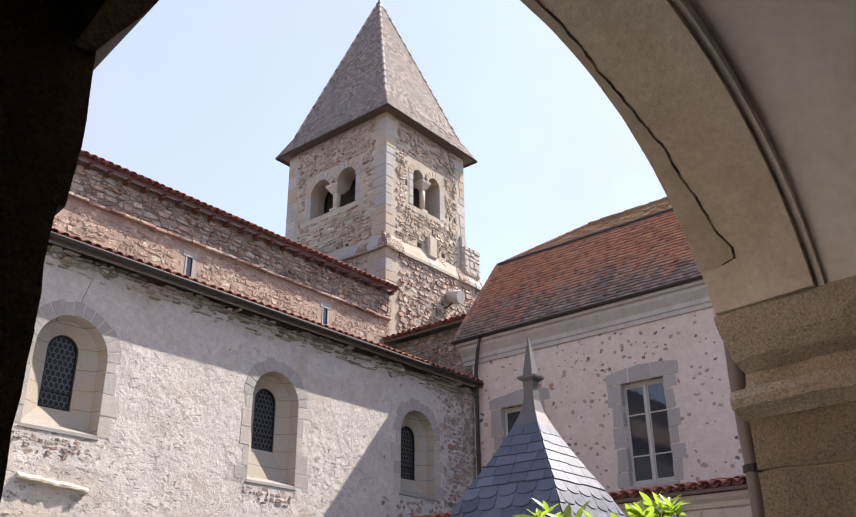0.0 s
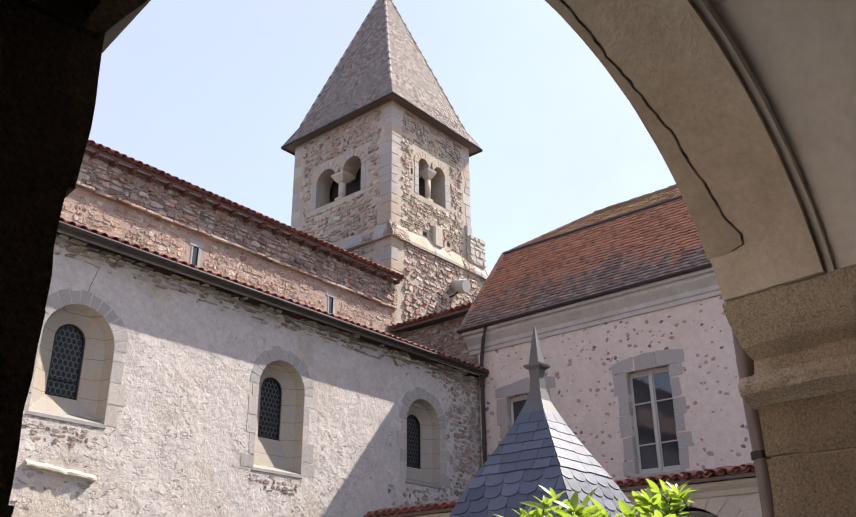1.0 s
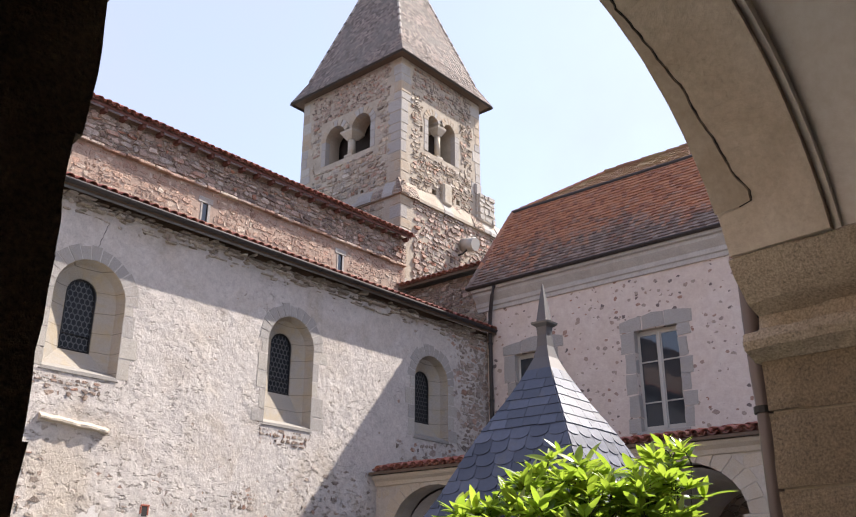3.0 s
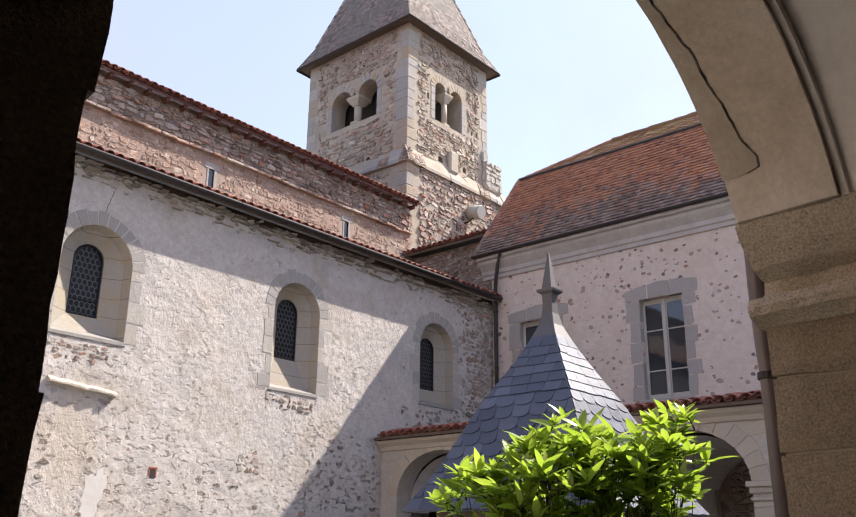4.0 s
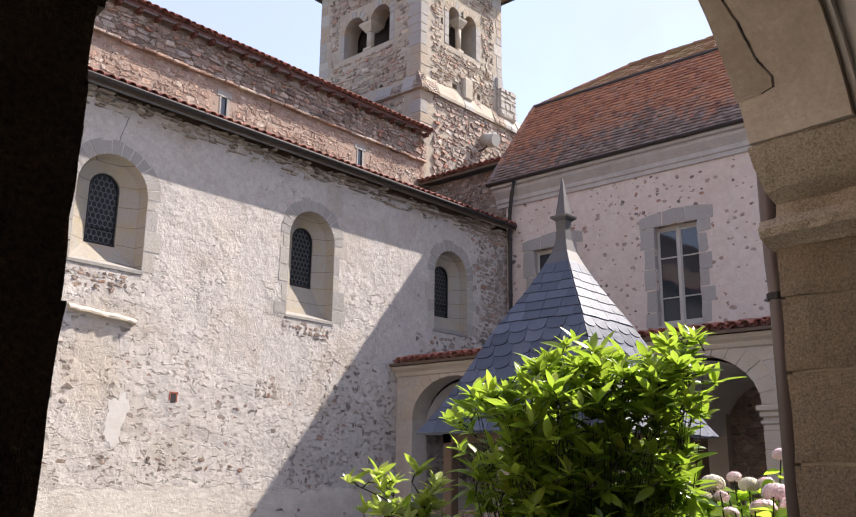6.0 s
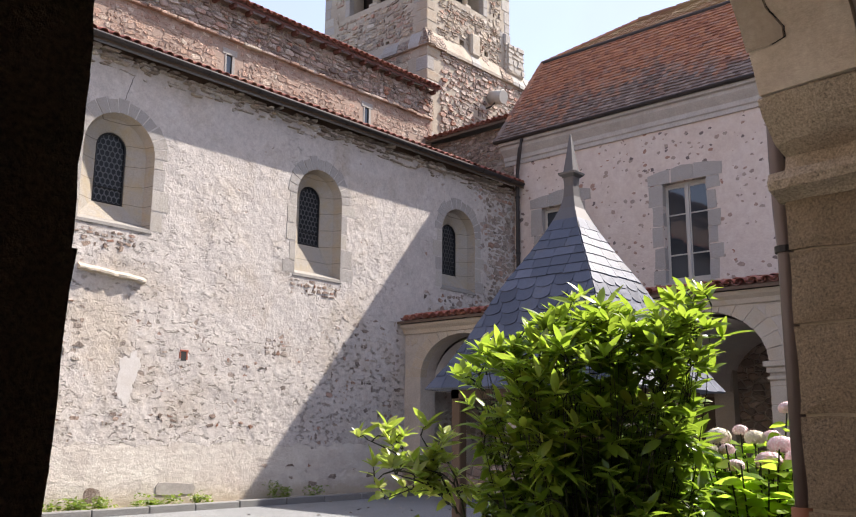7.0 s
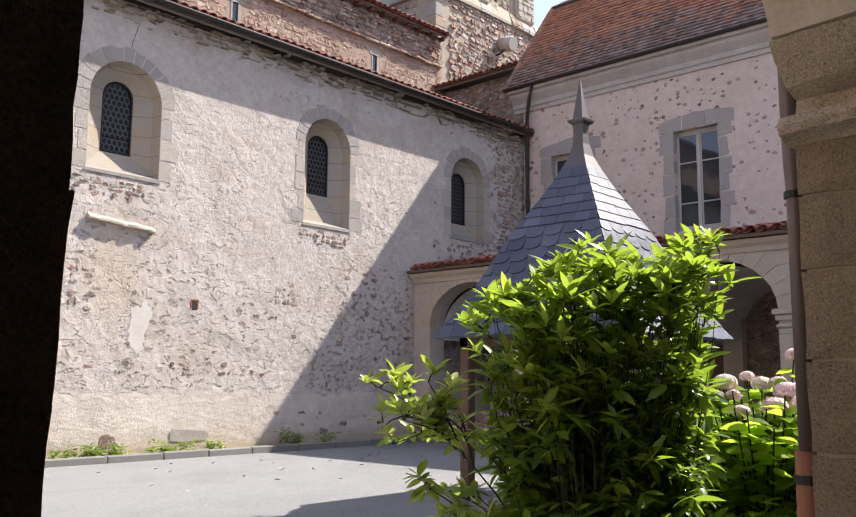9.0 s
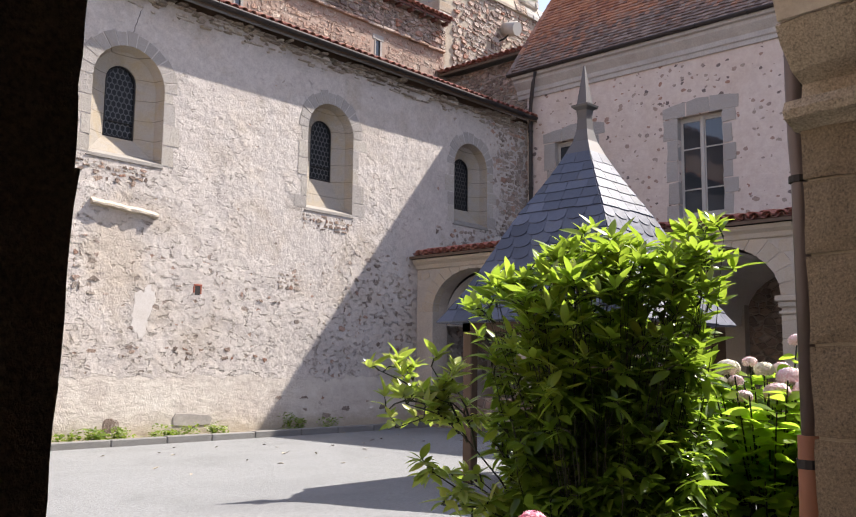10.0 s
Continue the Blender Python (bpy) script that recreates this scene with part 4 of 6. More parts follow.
stonework("rubble_facing", tower, on_x(TX), TY, TY + TD, 18.2, H2 - 0.02, HX + CR, LOWSTONE, (0.09, 0.24), (0.06, 0.11), 4, (0.004, 0.05), 0.9, "", True)
stonework("rubble_facing", tower, on_y(TY - 0.1), TX, TX + TW + 1.3, 9.6, H1 - 0.27, CQ[:1], LOWSTONE, (0.10, 0.40), (0.09, 0.24), 5, (0.006, 0.07), 0.93, "", True, 80)
stonework("rubble_facing", tower, on_x(TX - 0.08), TY, TY + TD, 12.0, H1 - 0.27, CR[:1], TSTONE, (0.16, 0.46), (0.12, 0.24), 6)
for pts in (bell_y[0], bell_x[0]):
    pl, f0 = (on_y(TY), 0.22) if pts is bell_y[0] else (on_x(TX), 0.22)
    for side in (0, -1):
        u = pts[side][0]
        z, sg = pts[0][1], (-1 if side == 0 else 1)
        while z < pts[1][1] - 0.05:
            h = min(0.34, pts[1][1] - z)
            if abs(u - 21.36) > 0.25 and abs(u - 20.95) > 0.25:
                part("jamb_stone", wedge([(u - sg * 0.005, z + 0.006), (u + sg * f0, z + 0.006), (u + sg * f0, z + h - 0.006), (u - sg * 0.005, z + h - 0.006)], pl, -0.015, 0.2, None, 0.03), GREY, tower)
            z += h
# dark box added inside the belfry to give the openings their shade
part("dark_fill", box((TX + 0.9, TY + 0.9, 15.72), (TX + TW - 0.9, TY + TD - 0.9, 19.0)), DARKWOOD, tower, "dark box filling the belfry, added so the openings look unlit")
part("floor", box((TX + 0.7, TY + 0.7, 15.6), (TX + TW - 0.7, TY + TD - 0.7, 15.7)), WOOD, tower)
# sloping ledge between the stages
bm = bmesh.new()
lo = [(TX - 0.16, TY - 0.2), (TX + TW + 1.45, TY - 0.2), (TX + TW + 1.45, TY + TD + 0.2), (TX - 0.16, TY + TD + 0.2)]
hi = [(TX - 0.02, TY - 0.02), (TX + TW + 0.9, TY - 0.02), (TX + TW + 0.9, TY + TD + 0.02), (TX - 0.02, TY + TD + 0.02)]
rings = [[bm.verts.new((*p, z)) for p in ps] for ps, z in ((lo, H1 - 0.26), (lo, H1 - 0.16), (hi, H1 + 0.34))]
for r0, r1 in zip(rings, rings[1:]):
    for j in range(4):
        bm.faces.new((r0[j], r0[(j + 1) % 4], r1[(j + 1) % 4], r1[j]))
bm.faces.new(rings[0][::-1])
bm.faces.new(rings[-1])
part("ledge", bm, TOWER, tower, "weathered sloping mortar ledge")
# worn slabs on the ledge
rl = random.Random(91)
for (o, dirx, diry, length) in (((TX - 0.16, TY - 0.2), (1, 0), (0, 1), TW + 1.6), ((TX - 0.16, TY + TD + 0.2), (0, -1), (1, 0), TD + 0.4)):
    run = 0.0
    while run < length - 0.15:
        w = min(rl.uniform(0.35, 0.8), length - run)
        k0 = Vector((o[0] + dirx[0] * run, o[1] + dirx[1] * run, 0))
        k1 = k0 + Vector((dirx[0] * (w - 0.015), dirx[1] * (w - 0.015), 0))
        n = Vector((diry[0], diry[1], 0))
        d0, h0, d1, h1 = rl.uniform(-0.05, 0.02), rl.uniform(-0.03, 0.02), rl.uniform(0.14, 0.2), rl.uniform(0.26, 0.36)
        bm = bmesh.new()
        q = []
        for kk in (k0, k1):
            jz = rl.uniform(-0.015, 0.015)
            q.append([bm.verts.new(kk + n * d + Vector((0, 0, H1 + z + jz))) for d, z in ((d0, -0.25 + h0), (d0 + 0.01, -0.12 + h0), (d1, h1), (d1 + 0.1, h1), (0.2, -0.25))])
        for j in range(5):
            bm.faces.new((q[0][j], q[0][(j + 1) % 5], q[1][(j + 1) % 5], q[1][j]))
        bm.faces.new(q[0])
        bm.faces.new(q[1][::-1])
        part("slab", bm, rl.choice((GREY, DARKRUB, GREY)), tower)
        run += w
# broken buttress heads standing on the ledge
part("buttress", box((23.45, TY - 0.14, 14.5), (24.5, TY + 0.6, 15.75), None, 0.08), TOWER, tower)
stonework("rubble_facing", tower, on_y(TY - 0.14), 23.47, 24.48, 14.6, 15.7, [], JAMB, (0.2, 0.5), (0.16, 0.3), 33, (0.01, 0.05))
stonework("rubble_facing", tower, on_x(23.45), TY - 0.12, TY + 0.1, 14.6, 15.7, [], JAMB, (0.2, 0.5), (0.16, 0.3), 34, (0.01, 0.05))
part("buttress", box((21.35, TY - 0.16, 14.5), (21.85, TY + 0.2, 15.35), None, 0.06), PALE, tower, "stump of orange-stained stone")
part("buttress", box((23.35, TY - 0.10, 15.6), (23.75, TY + 0.3, 16.1), None, 0.06), GREY, tower)
# columns with capitals in the paired openings


def colonnette(x, y, z0, z1, r):
    top = part("column", tube([(x, y, z0 + 0.12), (x, y, z1 - 0.28)], r, 12), PALE, tower, "short round stone column", True)
    part("base", box((x - r * 1.4, y - r * 1.4, z0), (x + r * 1.4, y + r * 1.4, z0 + 0.12), None, 0.02), PALE, top)
    bm = bmesh.new()
    a = [bm.verts.new((x + sx * r, y + sy * r, z1 - 0.30)) for sx, sy in ((-1, -1), (1, -1), (1, 1), (-1, 1))]
    b = [bm.verts.new((x + sx * r * 2.1, y + sy * r * 2.1, z1 - 0.06)) for sx, sy in ((-1, -1), (1, -1), (1, 1), (-1, 1))]
    c = [bm.verts.new((x + sx * r * 2.2, y + sy * r * 2.2, z1 + 0.02)) for sx, sy in ((-1, -1), (1, -1), (1, 1), (-1, 1))]
    for r0, r1 in ((a, b), (b, c)):
        for j in range(4):
            bm.faces.new((r0[j], r0[(j + 1) % 4], r1[(j + 1) % 4], r1[j]))
    bm.faces.new(a[::-1])
    bm.faces.new(c)
    part("capital", bm, PALE, top)


colonnette(21.37, TY + 0.18, 16.33, 17.62, 0.11)
colonnette(TX + 0.19, 20.93, 16.42, 17.47, 0.145)
# voussoirs round the bell openings
rnd = random.Random(31)
for place, c, r, s in ((on_y(TY), 20.93, 0.30, 17.62), (on_y(TY), 21.85, 0.34, 17.60), (on_x(TX), 21.62, 0.52, 17.42), (on_x(TX), 20.27, 0.49, 17.50)):
    m = 9
    for i in range(m):
        a0, a1 = math.pi * i / m + 0.02, math.pi * (i + 1) / m - 0.02
        pts = [(c + rr * math.cos(a), s + rr * math.sin(a)) for rr, a in ((r - 0.006, a0), (r + 0.26, a0), (r + 0.26, a1), (r - 0.006, a1))]
        part("voussoir", wedge(pts, place, -0.02, 0.2, None, 0.03), rnd.choice((OCHRE, GREY, TOWER)), tower)
# corner stones
for (x, y, sx, sy, z0, z1) in ((TX, TY, 1, 1, 14.7, H2), (TX - 0.08, TY - 0.1, 1, 1, 9.6, 14.0), (TX + TW, TY, -1, 1, 14.7, H2), (TX, TY + TD, 1, -1, 14.7, H2)):
    z, k = z0, 0
    while z < z1 - 0.1:
        h = min(rnd.uniform(0.28, 0.5), z1 - z)
        a, b = (0.55, 0.32) if rnd.random() < 0.5 else (0.32, 0.55)
        a, b = a * rnd.uniform(0.85, 1.2), b * rnd.uniform(0.85, 1.2)
        xs, ys = sorted((x - sx * 0.012, x + sx * a)), sorted((y - sy * 0.012, y + sy * b))
        part("quoin", box((xs[0], ys[0], z + 0.008), (xs[1], ys[1], z + h - 0.008), None, 0.02), rnd.choice((GREY, OCHRE, GREY, JAMB, OCHRE)), tower)
        z += h
        k += 1


def tiled_face(name, corners, exposure, width, material, parent, label="", lift=0.02, seed=1, ragged=0.006, own=0):
    """Courses of flat tiles over a sloping four-cornered face (foot a, b; head d, c), each tile a thin slab."""
    a, b, c, d = [Vector(p) for p in corners]
    rnd = random.Random(seed)
    nrm = (b - a).cross(d - a).normalized()
    if nrm.z < 0:
        nrm = -nrm
    slope = ((d + c) / 2 - (a + b) / 2).length
    n = max(1, int(slope / exposure))
    vs, fs = [], []
    for r in range(n):
        t0, t1 = r / n, min(1.0, (r + 1.25) / n)
        l0, r0, l1, r1 = a.lerp(d, t0), b.lerp(c, t0), a.lerp(d, t1), b.lerp(c, t1)
        long = (r0 - l0).length
        m = max(1, int(long / width))
        off = 0.5 if r % 2 else 0.0
        for i in range(m + (1 if off else 0)):
            u0, u1 = max(0.0, (i - off) / m), min(1.0, (i + 1 - off) / m)
            if u1 - u0 < 0.02 / max(1, m):
                continue
            j = rnd.uniform(-ragged, ragged)
            up = lift + rnd.uniform(-0.3, 0.3) * lift
            q = [l0.lerp(r0, u0), l0.lerp(r0, u1), l1.lerp(r1, u1), l1.lerp(r1, u0)]
            e = (q[3] - q[0]).normalized() * j
            gap = (q[1] - q[0]) * 0.012
            k = len(vs)
            vs += [q[0] + e + gap + nrm * up, q[1] + e - gap + nrm * up, q[2] + nrm * 0.004, q[3] + nrm * 0.004, q[0] + e + gap, q[1] + e - gap]
            fs += [(k, k + 1, k + 2, k + 3), (k + 4, k + 5, k + 1, k), (k + 4, k, k + 3), (k + 5, k + 2, k + 1)]
            if own > 0:
                raw("tile", vs, fs, material, parent)
                vs, fs = [], []
                own -= 1
    ob = raw(name, vs, fs, material, parent, label)
    ob["kind"] = "stuff"
    return ob


ex0, ey0, ex1, ey1, ez = TX - 0.36, TY - 0.36, TX + TW + 0.42, TY + TD + 0.42, 19.62
ax, ay, az = (ex0 + ex1) / 2, (ey0 + ey1) / 2, 27.35
spire = part("spire", tube([(ax, ay, 20), (ax, ay, 21)], 0.05, 6), WOOD, tower, "steep spire of weathered brown tiles")
FL = 0.82
inner = [(ax + (x - ax) * FL, ay + (y - ay) * FL) for x, y in ((ex0, ey0), (ex1, ey0), (ex1, ey1), (ex0, ey1))]
foot = [(ex0, ey0), (ex1, ey0), (ex1, ey1), (ex0, ey1)]
zb = 20.62
tip = 0.045
bm = bmesh.new()
r0 = [bm.verts.new((*p, ez)) for p in foot]
r1 = [bm.verts.new((*p, zb)) for p in inner]
r2 = [bm.verts.new((ax + (p[0] - ax) * tip, ay + (p[1] - ay) * tip, az)) for p in inner]
for a, b in ((r0, r1), (r1, r2)):
    for j in range(4):
        bm.faces.new((a[j], a[(j + 1) % 4], b[(j + 1) % 4], b[j]))
bm.faces.new(r0[::-1])
bm.faces.new(r2)
part("boarding", bm, WOOD, spire)
for j in range(4):
    a, b = foot[j], foot[(j + 1) % 4]
    c, d = inner[(j + 1) % 4], inner[j]
    e = (ax + (c[0] - ax) * tip, ay + (c[1] - ay) * tip)
    f = (ax + (d[0] - ax) * tip, ay + (d[1] - ay) * tip)
    tiled_face("tiles", ((*a, ez + 0.03), (*b, ez + 0.03), (*c, zb + 0.02), (*d, zb + 0.02)), 0.11, 0.125, SPIRETILE, spire, "", 0.022, 40 + j)
    tiled_face("tiles", ((*d, zb + 0.02), (*c, zb + 0.02), (*e, az), (*f, az)), 0.11, 0.125, SPIRETILE, spire, "", 0.022, 50 + j)
    part("fascia", tube([(*a, ez - 0.03), (*b, ez - 0.03)], 0.055, 4), DARKWOOD, spire, "dark eave board")
    # hip tiles
    for k in range(44):
        t = k / 44
        p = Vector((*d, zb)).lerp(Vector((*f, az)), t)
        q = Vector((*d, zb)).lerp(Vector((*f, az)), t + 1.3 / 44)
        if j in (0, 1, 3):
            part("hip_tile", tube([p, q], [0.075, 0.05], 6), HIP if k % 3 else SPIRETILE, spire)
part("finial", tube([(ax, ay, az - 0.3), (ax, ay, az + 0.15), (ax, ay, az + 0.3), (ax, ay, az + 0.9)], [0.16, 0.15, 0.05, 0.03], 10), LEAD, spire, "grey metal finial", True)
# siren on the tower wall
horn = holder("loudspeaker", "grey drum-shaped siren bracketed to the tower wall", "siren", "", "", (22.35, TY - 0.1, 13.1))
part("drum", tube([(0.1, -0.05, 0.12), (0.1, -0.55, 0.02)], [0.25, 0.25], 16), PAINT, horn, "", True)
part("cap", tube([(0.1, -0.55, 0.02), (0.1, -0.60, 0.01)], [0.27, 0.24], 16), PAINT, horn, "pale grey front cap")
part("bracket", tube([(-0.15, 0, -0.35), (-0.12, -0.2, -0.32), (0.05, -0.3, -0.1)], 0.03, 6), IRON, horn)

# ---- wing with the mansard roof ----
WX = 18.35
WIN = ((9.09, 0.57), (12.68, 0.57))
op = [[(c - h, 5.03), (c + h, 5.03), (c + h, 7.52), (c - h, 7.52)] for c, h in WIN]
setting("wall_wing", pierced([(-8, -0.2), (14.17, -0.2), (14.17, 9.0), (-8, 9.0)], op, on_x(WX), 0.6), WING, "wing wall of pinkish plaster with stones showing", "wall")


def casement(number, c, h):
    """A tall two-leaf casement in a grey stone surround."""
    top = holder("window_%d" % number, "tall white casement window in a grey stone surround", "window", "wing windows", "structure")
    rnd = random.Random(number)
    z0, z1, d = 5.03, 7.52, 0.16
    P = on_x(WX)

    def bar(name, u0, v0, u1, v1, d0, d1, mat=PAINT, label="", bevel=0.006, parent=top):
        a, b = P(u0, v0, d0), P(u1, v1, d1)
        return part(name, box([min(q) for q in zip(a, b)], [max(q) for q in zip(a, b)], None, bevel), mat, parent, label)

    def stone(name, pts, proud):
        pts = [(u + rnd.uniform(-0.018, 0.018), v + rnd.uniform(-0.018, 0.018)) for u, v in pts]
        part(name, wedge(pts, P, -proud, 0.4, None, 0.025), GREY, top)

    lo, hi = c - h - 0.42, c + h + 0.38
    for u0, u1, v0, v1 in ((lo, c - 0.26, 0.30, 0.38), (c - 0.255, c + 0.34, 0.39, 0.36), (c + 0.345, hi, 0.35, 0.27)):
        stone("lintel_stone", [(u0, z1 + 0.01), (u1, z1 + 0.01), (u1, z1 + v1), ((u0 + u1) / 2, z1 + (v0 + v1) / 2 + 0.02), (u0, z1 + v0)], rnd.uniform(0.012, 0.024))
    bar("sill", c - h - 0.10, z0 - 0.16, c + h + 0.10, z0 + 0.005, -0.05, 0.5, GREY, "", 0.015)
    for side in (-1, 1):
        z, k = z0 - 0.02, 0
        while z < z1 - 0.02:
            hh = min(rnd.uniform(0.34, 0.62), z1 - z)
            if z1 - z - hh < 0.2:
                hh = z1 - z
            w = (0.34 if (k + (side > 0)) % 2 else 0.24) * rnd.uniform(0.9, 1.15)
            u0, u1 = sorted((c + side * (h - 0.005), c + side * (h + w)))
            stone("jamb_stone", [(u0, z + 0.01), ((u0 + u1) / 2, z + 0.006), (u1, z + 0.014), (u1, z + hh * 0.5), (u1, z + hh - 0.012), (u0, z + hh - 0.008)], 0.008 + rnd.random() * 0.01)
            z += hh
            k += 1
    bar("frame", c - h, z0, c - h + 0.035, z1, d, d + 0.07)
    bar("frame", c + h - 0.035, z0, c + h, z1, d, d + 0.07)
    bar("frame", c - h + 0.035, z1 - 0.06, c + h - 0.05, z1, d, d + 0.07)
    bar("frame", c - h + 0.05, z0, c + h - 0.05, z0 + 0.06, d, d + 0.07)
    bar("meeting_stile", c - 0.04, z0 + 0.06, c + 0.04, z1 - 0.06, d - 0.02, d + 0.06)
    for s in (-1, 1):
        u0, u1 = sorted((c + s * 0.04, c + s * (h - 0.035)))
        bar("leaf", u0, z0 + 0.06, u0 + 0.032, z1 - 0.06, d + 0.01, d + 0.05)
        bar("leaf", u1 - 0.032, z0 + 0.06, u1, z1 - 0.06, d + 0.01, d + 0.05)
        bar("leaf", u0 + 0.032, z0 + 0.06, u1 - 0.032, z0 + 0.14, d + 0.01, d + 0.05)
        bar("leaf", u0 + 0.032, z1 - 0.12, u1 - 0.032, z1 - 0.06, d + 0.01, d + 0.05)
        for z in (5.72, 6.72):
            bar("glazing_bar", u0 + 0.032, z, u1 - 0.032, z + 0.035, d + 0.012, d + 0.045)
        for za, zb2 in ((z0 + 0.14, 5.72), (5.755, 6.72), (6.755, z1 - 0.12)):
            bar("pane", u0 + 0.032, za, u1 - 0.032, zb2, d + 0.025, d + 0.032, PANE, "dark pane mirroring the sky", 0.0)


for i, (c, h) in enumerate(WIN):
    casement(8 + i, c, h)
    # dark sheet stands in for the unlit room behind the panes
    part("dark_backing", box((WX + 0.45, c - 1.0, 4.6), (WX + 0.5, c + 1.0, 8.0)), SHADE_BLACK, bpy.data.objects["window_%d" % (8 + i)])

# moulded cornice under the eave
prof = [(0.0, 8.92), (-0.05, 8.92), (-0.06, 9.02), (-0.10, 9.05), (-0.11, 9.16), (-0.16, 9.22), (-0.26, 9.34), (-0.27, 9.42), (-0.36, 9.44), (-0.36, 9.52), (0.0, 9.52)]
bm = bmesh.new()
ends = [[bm.verts.new((WX + d, y, z)) for d, z in prof] for y in (-8, 14.45)]
for j in range(len(prof)):
    k = (j + 1) % len(prof)
    bm.faces.new((ends[0][j], ends[0][k], ends[1][k], ends[1][j]))
bm.faces.new(ends[0][::-1])
bm.faces.new(ends[1])
setting("cornice", bm, CORNICE, "grey moulded cornice below the wing eave", "cornice")
half_gutter("gutter", (WX - 0.42, -8, 9.58), (WX - 0.42, 14.55, 9.58), 0.07, "dark gutter along the wing eave")

# mansard: steep tiled slope, break, lichened upper slope
mansard = holder("roof_wing", "steep hipped roof of red flat tiles with lichened top", "roof", "", "structure")
E0, E1 = (WX - 0.38, 14.55, 9.56), (WX - 0.38, -8.0, 9.56)
B0, B1 = (19.12, 13.66, 12.10), (19.12, -8.0, 12.10)
R0, R1 = (20.55, 11.25, 13.22), (20.55, -8.0, 13.22)
F0, FB, FR = (26.0, 14.55, 9.56), (24.0, 13.66, 12.10), (22.5, 11.25, 13.22)
raw("boarding", [E0, E1, B1, B0, R1, R0, F0, FB, FR, (26, -8, 9.56), (24, -8, 12.10), (22.5, -8, 13.22)],
    [(0, 1, 2, 3), (3, 2, 4, 5), (0, 3, 7, 6), (3, 5, 8, 7), (5, 4, 11, 8), (6, 7, 10, 9), (7, 8, 11, 10), (0, 6, 9, 1)], WOOD, mansard)
up = Vector((0, 0, 0.02))
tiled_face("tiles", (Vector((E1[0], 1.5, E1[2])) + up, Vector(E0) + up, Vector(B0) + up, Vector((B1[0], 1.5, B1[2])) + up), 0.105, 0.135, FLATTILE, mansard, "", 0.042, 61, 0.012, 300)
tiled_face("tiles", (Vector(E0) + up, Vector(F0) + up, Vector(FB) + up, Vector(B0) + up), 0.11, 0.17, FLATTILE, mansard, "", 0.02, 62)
tiled_face("tiles", (Vector((B1[0], 1.5, B1[2])) + up, Vector(B0) + up, Vector(R0) + up, Vector((R1[0], 1.5, R1[2])) + up), 0.12, 0.17, RIDGETILE, mansard, "yellow lichened tiles", 0.02, 63)
part("break_strip", tube([Vector((B1[0] - 0.03, 1.0, B1[2] + 0.02)), Vector(B0) + Vector((-0.03, 0, 0.02))], 0.05, 6), ZINC, mansard, "dark metal strip at the break of slope")
for a, b, n in ((E0, B0, 12), (B0, R0, 12)):
    for k in range(n):
        p, q = Vector(a).lerp(Vector(b), k / n), Vector(a).lerp(Vector(b), (k + 1.25) / n)
        part("hip_tile", tube([p, q], [0.09, 0.075], 7), FLATTILE, mansard)
rnd = random.Random(8)
for k in range(26):
    y = 11.25 - k * 0.4
    part("ridge_tile", tube([(20.55, y, 13.25), (20.55, y - 0.45, 13.25 + rnd.uniform(-0.015, 0.015))], [0.085, 0.07], 8), RIDGETILE, mansard)

# downpipe in the corner of church and wing
pipe = holder("downpipe", "dark brown metal downpipe in the corner of the court", "downpipe")
part("pipe", tube([(17.95, 13.6, 9.5), (17.98, 13.7, 9.2), (18.22, 13.95, 8.75), (18.24, 13.98, 8.5), (18.24, 13.98, 0.1)], 0.055, 10), ZINC, pipe, "", True)
for z in (2.5, 4.5, 6.3, 7.9):
    part("clip", tube([(18.24, 13.98, z), (18.24, 13.98, z + 0.06)], 0.07, 10), IRON, pipe)

# ---- cloister gallery along the wing ----
GX, GT = 13.96, 0.5
ARCH = [(6.85 + i * 2.8, 1.22) for i in (-2, -1, 0, 1, 2)]
outer = [(-2, 0.0), (14.17, 0.0), (14.17, 3.86), (-2, 3.86)]
holes = []
for c, h in ARCH:
    holes.append(arch_loop(c, h, 0.75, 2.70, 18, 0.95))
setting("wall_gallery", pierced(outer, holes, on_x(GX), GT), coated("gallery_plaster", (0.47, 0.42, 0.36), (0.37, 0.325, 0.275), 1.8, 0.9, 0.5, 0.02), "gallery arcade wall of pale stone and plaster", "wall")
GH = []
for c, h in ARCH:
    GH += [(c - h - 0.34, c + h + 0.34, 0, 2.95), (c - h - 0.15, c + h + 0.15, 2.9, 3.35), (c - 1.05, c + 1.05, 3.3, 3.75), (c - 0.75, c + 0.75, 3.7, 4.0)]
stonework("stone_facing", bpy.data.objects["wall_gallery"], on_x(GX), 3.0, 14.15, 2.72, 3.70, GH, PALE, (0.22, 0.5), (0.16, 0.3), 44, (0.002, 0.010), 0.9, "", False, 200)
rnd = random.Random(17)
